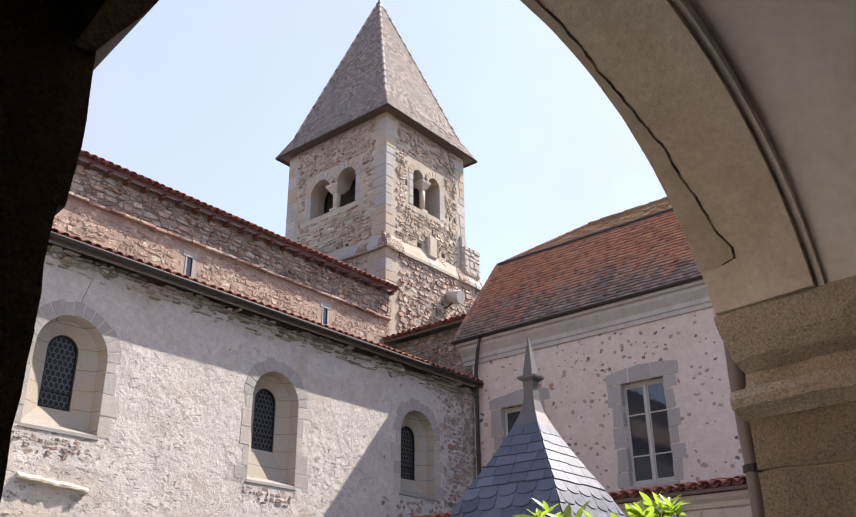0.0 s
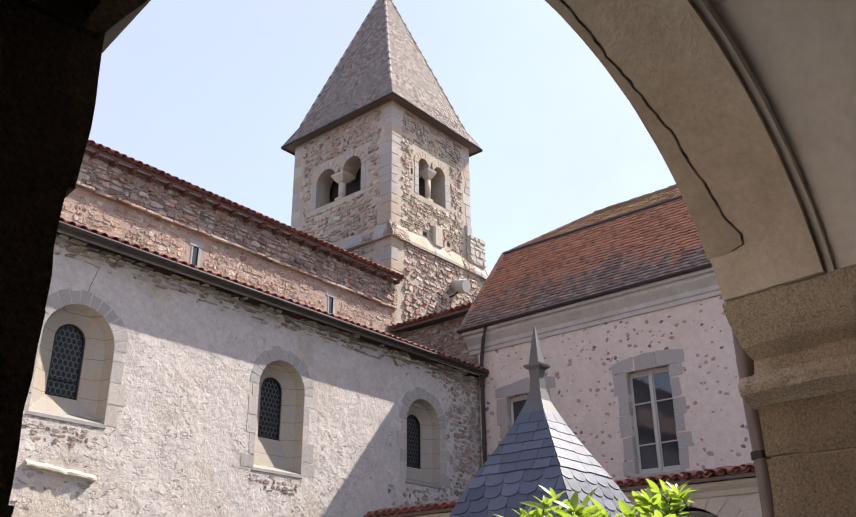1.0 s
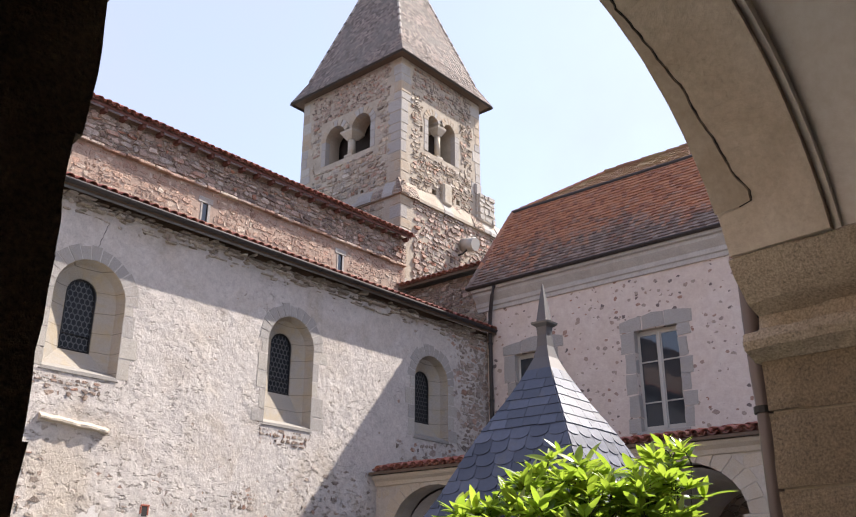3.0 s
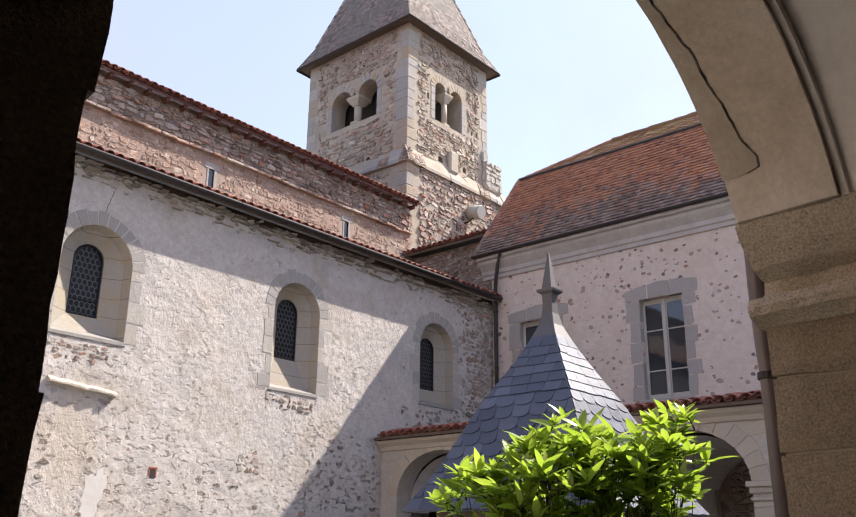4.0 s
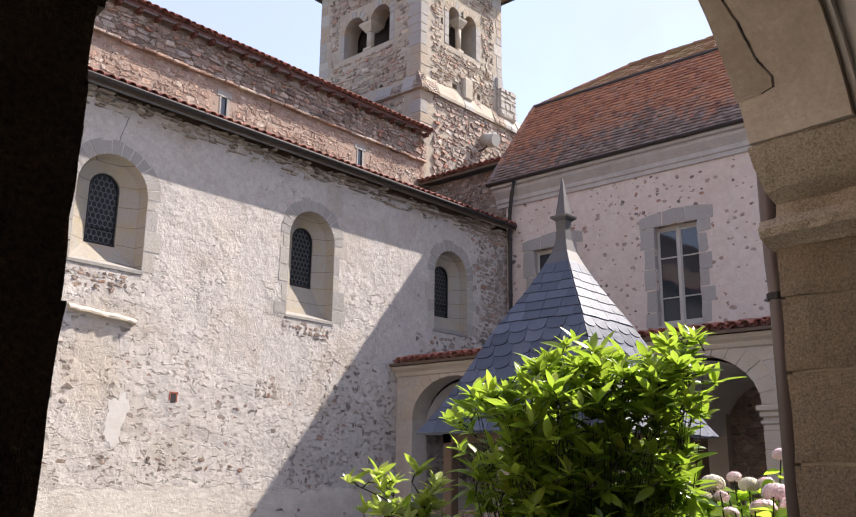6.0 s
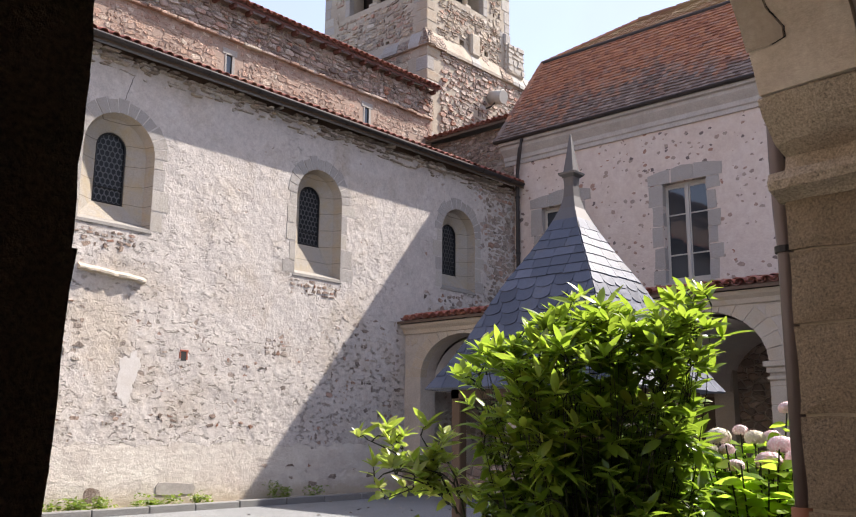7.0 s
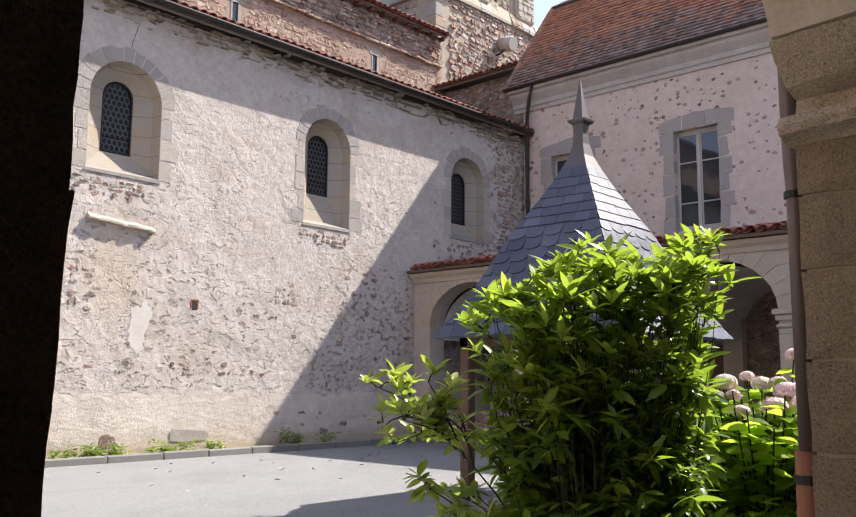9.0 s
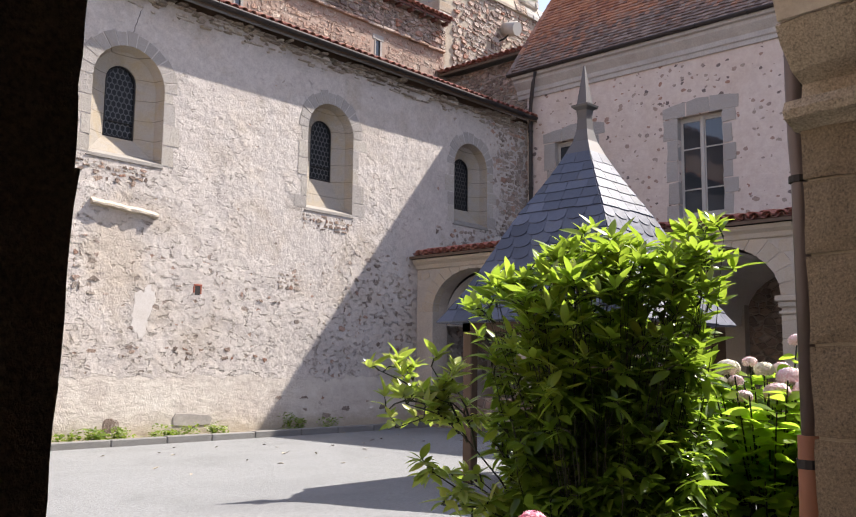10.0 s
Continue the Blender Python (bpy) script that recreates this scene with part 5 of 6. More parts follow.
for n, (c, h) in enumerate(ARCH):
    if n < 2:
        continue
    top = holder("gallery_arch", "round arch of pale dressed stones in the gallery wall", "arch", "gallery arches", "structure")
    m = 15
    for i in range(m):
        a0, a1 = math.pi * i / m + 0.008, math.pi * (i + 1) / m - 0.008
        t = rnd.uniform(0.26, 0.36)
        pts = [(c + (h + rr) * math.cos(a), 2.70 + (0.95 + rr) * math.sin(a)) for rr, a in ((-0.006, a0), (t, a0), (t, a1), (-0.006, a1))]
        part("voussoir", wedge(pts, on_x(GX), -0.012 - 0.008 * rnd.random(), 0.2, None, 0.02), PALE, top)
for n in range(len(ARCH)):
    c, h = ARCH[n]
    pc = c - 1.4
    pier = holder("gallery_pier", "square stone pier with moulded impost", "pier", "gallery piers", "structure")
    for z0, z1, g in ((2.60, 2.70, 0.09), (2.50, 2.60, 0.05), (2.38, 2.44, 0.04)):
        part("moulding", box((GX - g, pc - 0.18 - g, z0), (GX + GT + g, pc + 0.18 + g, z1), None, 0.015), PALE, pier)
    z = 0.78
    while z < 2.36:
        hh = min(rnd.uniform(0.3, 0.45), 2.38 - z)
        part("block", box((GX - 0.012, pc - 0.19, z), (GX + GT + 0.012, pc + 0.19, z + hh - 0.006), None, 0.012), PALE, pier)
        z += hh
raw("roof_gallery", [(GX - 0.28, -2, 4.0), (GX - 0.28, 14.17, 4.0), (WX, 14.17, 4.78), (WX, -2, 4.78), (GX - 0.28, -2, 3.94), (GX - 0.28, 14.17, 3.94), (WX, 14.17, 4.7), (WX, -2, 4.7)],
    [(0, 1, 2, 3), (7, 6, 5, 4), (0, 4, 5, 1), (1, 5, 6, 2), (2, 6, 7, 3), (3, 7, 4, 0)], WOOD)
groof = bpy.data.objects["roof_gallery"]
tagged(groof, "low gallery roof of red canal tiles", "roof", "", "structure")
canal_eave(groof, (GX - 0.30, 2.9, 4.0), (0, 1, 0), (1, 0, 0), 0.18, 52, 0.215, 2)
bm = bmesh.new()
prof = [(0.0, 3.70), (-0.05, 3.72), (-0.08, 3.80), (-0.16, 3.86), (-0.20, 3.93), (0.0, 3.935)]
ends = [[bm.verts.new((GX + d, y, z)) for d, z in prof] for y in (-2, 14.17)]
for j in range(len(prof)):
    k = (j + 1) % len(prof)
    bm.faces.new((ends[0][j], ends[0][k], ends[1][k], ends[1][j]))
bm.faces.new(ends[0][::-1])
bm.faces.new(ends[1])
setting("cornice_gallery", bm, PALE, "plain moulded stone cornice under the gallery eave", "cornice")
setting("parapet_gallery", box((GX - 0.03, -2, 0.0), (GX + GT + 0.03, 14.17, 0.78)), DARKRUB, "low rubble wall below the gallery arches", "wall")
# flagstones and vault inside the gallery
setting("floor_gallery", box((GX + GT, -2, 0.0), (WX, 14.17, 0.12)), GREY, "stone floor of the gallery", "floor")
for n, (c, h) in enumerate(ARCH):
    bm = bmesh.new()
    loop = arch_loop(c, 1.25, 2.4, 2.55, 14, 1.05)
    a = [bm.verts.new((GX + GT, u, v)) for u, v in loop]
    b = [bm.verts.new((WX, u, v)) for u, v in loop]
    for j in range(len(loop) - 1):
        bm.faces.new((a[j], a[j + 1], b[j + 1], b[j]))
    setting("ceiling_vault", bm, VAULT, "plastered vault of the gallery", "ceiling")
    rib = pierced([(c - 1.4 - 0.22, 0.1), (c - 1.4 + 0.22, 0.1), (c - 1.4 + 0.22, 3.7), (c - 1.4 - 0.22, 3.7)], [], on_x(WX - 0.28), 0.28)
    setting("pilaster", rib, PALE, "shallow stone pilaster on the gallery's back wall", "pilaster")
setting("wall_gallery_back", box((WX - 0.03, -2, 0.1), (WX - 0.004, 14.17, 3.75)), DARKRUB, "rough rubble back wall of the gallery", "wall")
d = holder("door_1", "dark wooden door at the back of the gallery", "door", "", "structure")
part("leaf", box((WX - 0.1, 8.55, 0.12), (WX - 0.04, 9.45, 2.3)), WOOD, d)
part("surround", box((WX - 0.12, 8.40, 0.12), (WX - 0.035, 8.55, 2.45)), PALE, d)
part("surround", box((WX - 0.12, 9.45, 0.12), (WX - 0.035, 9.60, 2.45)), PALE, d)
part("lintel", box((WX - 0.12, 8.40, 2.45), (WX - 0.035, 9.60, 2.65)), PALE, d)

KERB = ashlar("kerb_stone", (0.20, 0.195, 0.185), 0.2, (0.15, 0.14, 0.12), 0.4)

# ---- kerb along the church wall ----
kerb = holder("kerb", "low grey stone kerb along the church wall", "kerb", "", "structure")
x = -6.0
rnd = random.Random(5)
while x < 13.9:
    w = rnd.uniform(0.9, 1.1)
    part("kerb_stone", box((x, 13.62, 0.0), (x + w - 0.012, 13.78, 0.20 + rnd.uniform(-0.006, 0.006)), None, 0.015), KERB, kerb)
    x += w
setting("bed_strip", box((-6, 13.78, 0.0), (13.9, CY + 0.1, 0.16)), coated("dry_soil", (0.24, 0.19, 0.125), (0.33, 0.28, 0.21), 3, 0.95, 0.8, 0.03), "strip of dry soil between kerb and church wall", "soil")

# ---- slate-roofed well pavilion ----
PX, PY = 8.14, 5.77
pav = holder("well_pavilion", "small open pavilion with flared blue slate roof", "pavilion", "", "", (PX, PY, GROUND + 0.136))
pav.scale = (0.9, 0.9, 0.9)
PROF = [(2.02, 1.44), (2.35, 1.23), (2.70, 1.04), (3.08, 0.865), (3.45, 0.69), (3.72, 0.53), (3.98, 0.38), (4.20, 0.265), (4.40, 0.178)]


def width_at(z):
    for (z0, w0), (z1, w1) in zip(PROF, PROF[1:]):
        if z <= z1:
            return w0 + (w1 - w0) * (z - z0) / (z1 - z0)
    return PROF[-1][1]


bm = bmesh.new()
rings = []
for z, w in PROF:
    w -= 0.015
    rings.append([bm.verts.new((sx * w, sy * w, z - GROUND)) for sx, sy in ((-1, -1), (1, -1), (1, 1), (-1, 1))])
for r0, r1 in zip(rings, rings[1:]):
    for j in range(4):
        bm.faces.new((r0[j], r0[(j + 1) % 4], r1[(j + 1) % 4], r1[j]))
bm.faces.new(rings[0][::-1])
bm.faces.new(rings[-1])
core = part("roof", bm, SLATE, pav, "flared pyramid roof of blue-grey slates")
rnd = random.Random(77)
ROWS = []
z = 2.02
while z < 4.22:
    ROWS.append(z)
    z += 0.165 if z < 3.4 else 0.14


def slate_at(face, z0, z1, u0, u1, rounded, parent):
    """One slate on a face (turn about z by face * 90 degrees), from foot z0 to head z1."""
    w0, w1 = width_at(z0), width_at(min(z1, 4.40))
    pts = []
    if rounded:
        um, half = (u0 + u1) / 2, (u1 - u0) / 2
        pts.append((u1, 0.30))
        for k in range(7):
            a = -math.pi * k / 6
            pts.append((um + half * math.cos(a), 0.30 + 0.30 * math.sin(a)))
        pts = pts[1:]
        pts += [(u0, 1.0), (u1, 1.0)]
    else:
        j = rnd.uniform(-0.05, 0.05)
        pts = [(u1, 0.0 + j), (u0, 0.0 + j), (u0, 1.0), (u1, 1.0)]
    vs, fs = [], []
    rot = Matrix.Rotation(face * math.pi / 2, 3, "Z")
    for layer in (0, 1):
        for u, t in pts:
            z = z0 + (z1 - z0) * t
            w = w0 + (w1 - w0) * t
            lift = (0.024 - 0.016 * max(0, t)) if layer == 0 else -0.004
            x = max(-w, min(w, u))
            vs.append(rot @ Vector((x, -w - lift * 0.8, z - GROUND + lift * 0.6)))
    n = len(pts)
    fs = [tuple(range(n)), tuple(range(2 * n - 1, n - 1, -1))] + [(i, (i + 1) % n, n + (i + 1) % n, n + i) for i in range(n)]
    return vs, fs


for face in range(4):
    own = face in (0, 3)
    vs_all, fs_all = [], []
    for r, z0 in enumerate(ROWS):
        w = width_at(z0)
        step = 0.285
        z1 = z0 + 0.165 * 1.35
        n = max(1, round(2 * w / step))
        rounded = r >= 1 and z0 < 3.42
        for i in range(n + (r % 2)):
            u0 = -w + (i - 0.5 * (r % 2)) * 2 * w / n
            u1 = u0 + 2 * w / n
            u0, u1 = max(u0, -w), min(u1, w)
            if u1 - u0 < 0.05:
                continue
            vs, fs = slate_at(face, z0, min(z1, 4.39), u0 + 0.003, u1 - 0.003, rounded and u1 - u0 > 0.15, core)
            if own:
                raw("slate", vs, fs, SLATE, core)
            else:
                k = len(vs_all)
                vs_all += vs
                fs_all += [tuple(q + k for q in f) for f in fs]
    if not own:
        raw("slate_rest", vs_all, fs_all, SLATE, core)["kind"] = "stuff"
# zinc neck, collar and spike
bm = bmesh.new()
prof = [(4.20, 0.278), (4.40, 0.188), (4.55, 0.125), (4.72, 0.085), (4.88, 0.074), (5.00, 0.082), (5.04, 0.132), (5.07, 0.138), (5.08, 0.088), (5.10, 0.078), (5.65, 0.008)]
rings = [[bm.verts.new((sx * w, sy * w, z - GROUND)) for sx, sy in ((-1, -1), (1, -1), (1, 1), (-1, 1))] for z, w in prof]
for r0, r1 in zip(rings, rings[1:]):
    for j in range(4):
        bm.faces.new((r0[j], r0[(j + 1) % 4], r1[(j + 1) % 4], r1[j]))
bm.faces.new(rings[0][::-1])
bm.faces.new(rings[-1])
part("finial", bm, LEAD, pav, "grey zinc neck, collar and spike")
for sx, sy in ((-1, -1), (1, -1), (1, 1), (-1, 1)):
    part("post", box((sx * 1.12 - 0.075, sy * 1.12 - 0.075, -0.152), (sx * 1.12 + 0.075, sy * 1.12 + 0.075, 2.0), None, 0.015), WOOD, pav, "square oak post")
for a in range(4):
    r = Matrix.Rotation(a * math.pi / 2, 4, "Z")
    part("beam", box((-1.2, -1.2, 1.82), (1.2, -1.05, 1.98), r, 0.01), WOOD, pav)
well = holder("well", "round stone well under the pavilion", "well", "", "", (PX, PY, GROUND))
for k in range(12):
    a0, a1 = 2 * math.pi * k / 12 + 0.01, 2 * math.pi * (k + 1) / 12 - 0.01
    for lv in range(2):
        bm = bmesh.new()
        q = [(r * math.cos(a), r * math.sin(a)) for r, a in ((0.55, a0), (0.75, a0), (0.75, a1), (0.55, a1))]
        wedge(q, lambda u, v, d: Vector((u, v, d)), lv * 0.4, lv * 0.4 + 0.39, bm)
        part("block", bm, GREY, well)

# ---- near arcade, through which the court is seen ----
O = Vector((-1.019, -0.046, 0))
PHI = radians(8)
SV, NV = Vector((math.cos(PHI), -math.sin(PHI), 0)), Vector((math.sin(PHI), math.cos(PHI), 0))
D1, D0 = 1.80, 1.34


def near(s, n, z):
    return O + SV * s + NV * n + Vector((0, 0, z))


NEAR = Matrix((SV, NV, Vector((0, 0, 1)))).transposed().to_4x4()
NEAR.translation = O
AC, AR, AZ = 1.935, 1.503, 2.50
SL, SR = 0.44, 3.53

# outer wall above the arch, with neighbouring bays left and right
loop = [(AC - AR, 2.50)] + [(AC + AR * math.cos(a), AZ + AR * math.sin(a)) for a in (math.pi * (1 - i / 36) for i in range(37))] + [(AC + AR, 2.50)]
shape = [(-9, 2.50)] + [(u, v) for u, v in loop[:-1] if u < AC or v > 2.905] + [(AC + AR * math.cos(radians(15.6)), 2.904), (13, 2.904), (13, 4.35), (-9, 4.35)]
bm = pierced(shape, [], lambda u, v, d: near(u, D0 + 0.012 + d, v), D1 - D0 - 0.012)
setting("wall_arcade", bm, SOFFIT, "arcade wall with one round plastered arch", "wall")
# outer ring of the arch, broken away from the plaster along a ragged crack
CRACK = ((180, 1.74), (110, 1.75), (71, 1.758), (62, 1.766), (51.5, 1.746), (45.5, 1.715), (39, 1.709), (33, 1.678), (29, 1.672), (25, 1.623), (23.2, 1.629), (22.9, 1.723), (22.6, 1.795))


def crack_at(deg):
    for (a0, n0), (a1, n1) in zip(CRACK, CRACK[1:]):
        if deg >= a1:
            return n0 + (n1 - n0) * (a0 - deg) / (a0 - a1)
    return CRACK[-1][1]


degs = [180 - i for i in range(0, 110)] + [70 - 0.5 * i for i in range(1, 96)]
degs = [d for d in degs if d > 22.6]
bm = bmesh.new()
line, prev = [], None
for d in degs:
    n = crack_at(d) + 0.010 * noise.noise((d * 0.35, 0, 0)) + 0.006 * noise.noise((d * 1.7, 5, 0))
    n = min(n, D1 - 0.01)
    a = radians(d)
    r = AR - 0.008 + 0.003 * noise.noise((d * 0.2, 9, 0))
    row = [bm.verts.new(near(AC + rr * math.cos(a), nn, AZ + rr * math.sin(a))) for rr, nn in ((AR + 0.02, n), (r, n + 0.004), (r, D1 + 0.006), (AR + 0.02, D1 + 0.006))]
    if prev:
        for j in range(3):
            bm.faces.new((prev[j], prev[j + 1], row[j + 1], row[j]))
    prev = row
    line.append(near(AC + (AR - 0.002) * math.cos(a), n - 0.002, AZ + (AR - 0.002) * math.sin(a)))
setting("arch_ring", bm, coated("ring_stone", (0.43, 0.365, 0.28), (0.33, 0.265, 0.19), 2.2, 0.9, 0.5, 0.02), "outer ring of the arch, parted from the plaster", "arch")
setting("crack", tube(line, [max(0.0008, 0.0022 + 0.004 * noise.noise((i * 0.23, 2, 7))) for i in range(len(line))], 5), SHADE_BLACK, "ragged dark crack along the arch", "crack")
# the vault cell that meets the arch a hand above it
bm = bmesh.new()
rows = []
for n in (D0 + 0.03, 0.7, 0.0, -0.8, -1.9):
    lift = 0.034 + 0.05 * (D0 - n)
    row = []
    for i in range(41):
        a = math.pi + (radians(12) - math.pi) * i / 40
        rr = AR + lift
        row.append(bm.verts.new(near(AC + rr * math.cos(a), n, AZ + 0.06 + rr * math.sin(a))))
    rows.append(row)
for r0, r1 in zip(rows, rows[1:]):
    for j in range(40):
        bm.faces.new((r0[j], r0[j + 1], r1[j + 1], r1[j]))
setting("ceiling_near", bm, VAULT, "plastered vault over the walk", "ceiling", True)
setting("wall_arcade_face", pierced([(-9, 2.80)] + [(AC + (AR + 0.03) * math.cos(a), AZ + (AR + 0.03) * math.sin(a)) for a in (math.pi * (1 - i / 36) for i in range(3, 34))] + [(13, 2.80), (13, 4.3), (-9, 4.3)], [], lambda u, v, d: near(u, D0 - 0.02 + d, v), 0.03), VAULT, "inner plaster face above the arch", "wall")


def pier_stack(name, s0, s1, n0, n1, tops, seed, label, rough, face=1, lean=0.0):
    """A pier of large worn blocks, each with softly uneven faces."""
    top = holder(name, label, "pier", "arcade piers", "structure")
    rnd = random.Random(seed)
    part("core", box((s0 + 0.02, n0 + 0.02, 0.0), (s1 - (0.055 if face > 0 else 0.02), n1 - 0.02, tops[-1]), NEAR), JOINT, top, "pale joint mortar")
    z = 0.0
    for zt in tops:
        bm = bmesh.new()
        lap = -0.014 if face > 0 else 0.004
        add_box(bm, (s0, n0, z + lap), (s1 + rnd.uniform(-rough, rough) * 0.6, n1, zt - lap))
        bmesh.ops.subdivide_edges(bm, edges=bm.edges[:], cuts=5, use_grid_fill=True)
        for v in bm.verts:
            c = v.co
            edge = sum((abs(c.x - s0) < 1e-4 or c.x > s1 - 0.05, abs(c.y - n0) < 1e-4 or abs(c.y - n1) < 1e-4, abs(c.z - z - lap) < 1e-4 or abs(c.z - zt + lap) < 1e-4))
            k = noise.noise_vector(c * 5.0 + Vector((seed, 0, 0))) * rough * 0.9 + noise.noise_vector(c * 2.2) * rough * 0.8 + noise.noise_vector(c * 17.0) * rough * 0.3
            if edge > 1:
                mid = Vector(((s0 + s1) / 2, (n0 + n1) / 2, (z + zt) / 2))
                k += (mid - c).normalized() * rough * 0.9
            v.co = c + k + Vector((lean * (c.z - 1.5) if c.x > s1 - 0.05 else 0.0, 0, 0))
        for v in bm.verts:
            v.co = NEAR @ v.co
        part("block", bm, PIER, top)
        z = zt
    return top


pier_stack("pier_left", -0.9, 0.418, D0, D1, (0.38, 0.74, 1.07, 1.395, 1.725, 2.02, 2.255, 2.57), 3, "pier of rough granite blocks in deep shade", 0.011, 1, 0.027)
pier_stack("pier_right", SR, SR + 1.3, D0 - 0.25, D1, (0.40, 0.80, 1.17, 1.545, 1.92, 2.23, 2.47), 9, "pier of worn ochre granite blocks", 0.012, -1)
# moulded impost on the right pier, springer above it
imp = [(3.53, 2.45), (3.50, 2.47), (3.45, 2.495), (3.435, 2.53), (3.45, 2.57), (3.56, 2.58), (3.61, 2.62), (3.615, 2.68), (3.53, 2.72), (3.47, 2.78), (3.445, 2.815), (3.40, 2.89), (3.41, 2.905)]
bm = bmesh.new()
stations = [D1 + 0.02 - 0.04 * i for i in range(20)]
rows = [[bm.verts.new(near(s + 0.018 * noise.noise((s * 9, n * 6, z * 9)) + 0.008 * noise.noise((s * 30, n * 25, z * 30)), n, z + 0.012 * noise.noise((s * 7, n * 5, z * 3)))) for s, z in imp] + [bm.verts.new(near(4.8, n, 2.905)), bm.verts.new(near(4.8, n, 2.45))] for n in stations]
m = len(rows[0])
for r0, r1 in zip(rows, rows[1:]):
    for j in range(m):
        bm.faces.new((r0[j], r0[(j + 1) % m], r1[(j + 1) % m], r1[j]))
bm.faces.new(rows[0])
bm.faces.new(rows[-1][::-1])
part("impost", bm, IMPOST, bpy.data.objects["pier_right"], "worn moulded impost")
# corbelled impost on the left pier
bm = bmesh.new()
prof = [(SL - 0.01, 2.55), (SL + 0.01, 2.585), (SL + 0.07, 2.68), (SL + 0.10, 2.74), (SL - 0.3, 2.74), (SL - 0.3, 2.55)]
rows = [[bm.verts.new(near(s, n, z)) for s, z in prof] for n in (D0 - 0.005, D1)]
for j in range(len(prof)):
    k = (j + 1) % len(prof)
    bm.faces.new((rows[0][j], rows[0][k], rows[1][k], rows[1][j]))
bm.faces.new(rows[0][::-1])
bm.faces.new(rows[1])
part("impost", bm, PIER, bpy.data.objects["pier_left"])

# closing the walk behind and beside the camera
# unseen floor and walls, coloured dark to cut light bounced onto the left pier
setting("floor_walk", box((-9, -3.0, -0.02), (13, D1, GROUND + 0.004), NEAR), WALKFLOOR, "unseen stone floor of the walk, dark to curb bounced light", "floor")
setting("wall_walk", box((-9, -2.3, 0.0), (13, -2.0, 4.4), NEAR), DARKRUB, "unseen wall behind the walk, dark to curb bounced light", "wall")
setting("wall_walk_end", box((-9.3, -2.3, 0.0), (-9.0, D1, 4.4), NEAR), DARKRUB, "unseen end wall of the walk, dark to curb bounced light", "wall")
setting("ceiling_walk", box((-9, -2.0, 4.36), (13, D1, 4.45), NEAR), VAULT, "flat covering above the vaults", "ceiling")
setting("wall_arcade_low", box((-9, D0, 0.0), (-0.9, D1, 2.5), NEAR), PIER, "solid stretch of the arcade beside the arch", "wall")
setting("wall_arcade_far", box((SR + 1.3, D0, 0.0), (13, D1, 2.5), NEAR), PIER, "solid stretch of the arcade past the pier", "wall")
raw("roof_walk", [NEAR @ Vector(p) for p in ((-9, D1 + 0.1, 4.36), (13, D1 + 0.1, 4.36), (13, -2.4, 5.3), (-9, -2.4, 5.3), (-9, D1 + 0.1, 4.46), (13, D1 + 0.1, 4.46), (13, -2.4, 5.4), (-9, -2.4, 5.4))],
    [(3, 2, 1, 0), (4, 5, 6, 7), (0, 1, 5, 4), (1, 2, 6, 5), (2, 3, 7, 6), (3, 0, 4, 7)], WOOD)
tagged(bpy.data.objects["roof_walk"], "lean-to roof above the cloister walk", "roof", "", "structure")

# range that closes the court behind the camera's side
setting("wall_west", box((-8.6, 1.9, 0.0), (-8.0, 14.1, 8.6)), WING, "plain plastered wall of the opposite range", "wall")
raw("roof_west", [(-7.7, 1.5, 8.6), (-7.7, 14.2, 8.6), (-10.8, 14.2, 13.2), (-10.8, 1.5, 13.2), (-14, 1.5, 8.6), (-14, 14.2, 8.6)], [(0, 1, 2, 3), (3, 2, 5, 4), (0, 3, 4), (1, 5, 2), (0, 4, 5, 1)], FLATTILE)
tagged(bpy.data.objects["roof_west"], "tiled roof of the opposite range", "roof", "", "structure")

# downpipe outside the right pier
dp = holder("downpipe", "brown downpipe with terracotta foot beside the pier", "downpipe")
ps, pn = 3.715, D1 + 0.10
part("pipe", tube([near(ps - 0.02, pn, 4.3), near(ps - 0.015, pn, 3.0), near(ps - 0.015, pn, 2.62), near(ps - 0.01, pn, 2.45), near(ps + 0.005, pn, 2.30), near(ps + 0.005, pn, 1.15)], 0.042, 12), PIPE, dp, "", True)
for z in (2.27, 2.70):
    part("clip", tube([near(ps, pn, z), near(ps, pn, z + 0.03)], 0.05, 12), IRON, dp)
part("foot", tube([near(ps - 0.01, pn, 0.05), near(ps - 0.01, pn, 1.16)], [0.066, 0.052], 14), TERRA, dp, "terracotta lower pipe", True)
part("clip", tube([near(ps, pn, 1.02), near(ps, pn, 1.06)], 0.064, 14), IRON, dp)

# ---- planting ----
# shrub leaf tones carry painted light: pale tips towards top left, dark elsewhere
SHRUB_LIT = leaf_material("lit_shrub_leaf", (0.13, 0.20, 0.02), (0.40, 0.45, 0.07), True)
SHRUB_SHADE = leaf_material("shaded_shrub_leaf_mass", (0.045, 0.095, 0.013), (0.18, 0.26, 0.03), False, 0.46)
SHRUB_LIT_TIPS = leaf_material("lit_shrub_tip", (0.15, 0.22, 0.02), (0.42, 0.47, 0.08), False, 0.5)
YELLOW = leaf_material("variegated_leaf", (0.20, 0.25, 0.04), (0.52, 0.50, 0.16), True)
YELLOWS = leaf_material("variegated_leaf_mass", (0.12, 0.18, 0.03), (0.46, 0.45, 0.13), False)
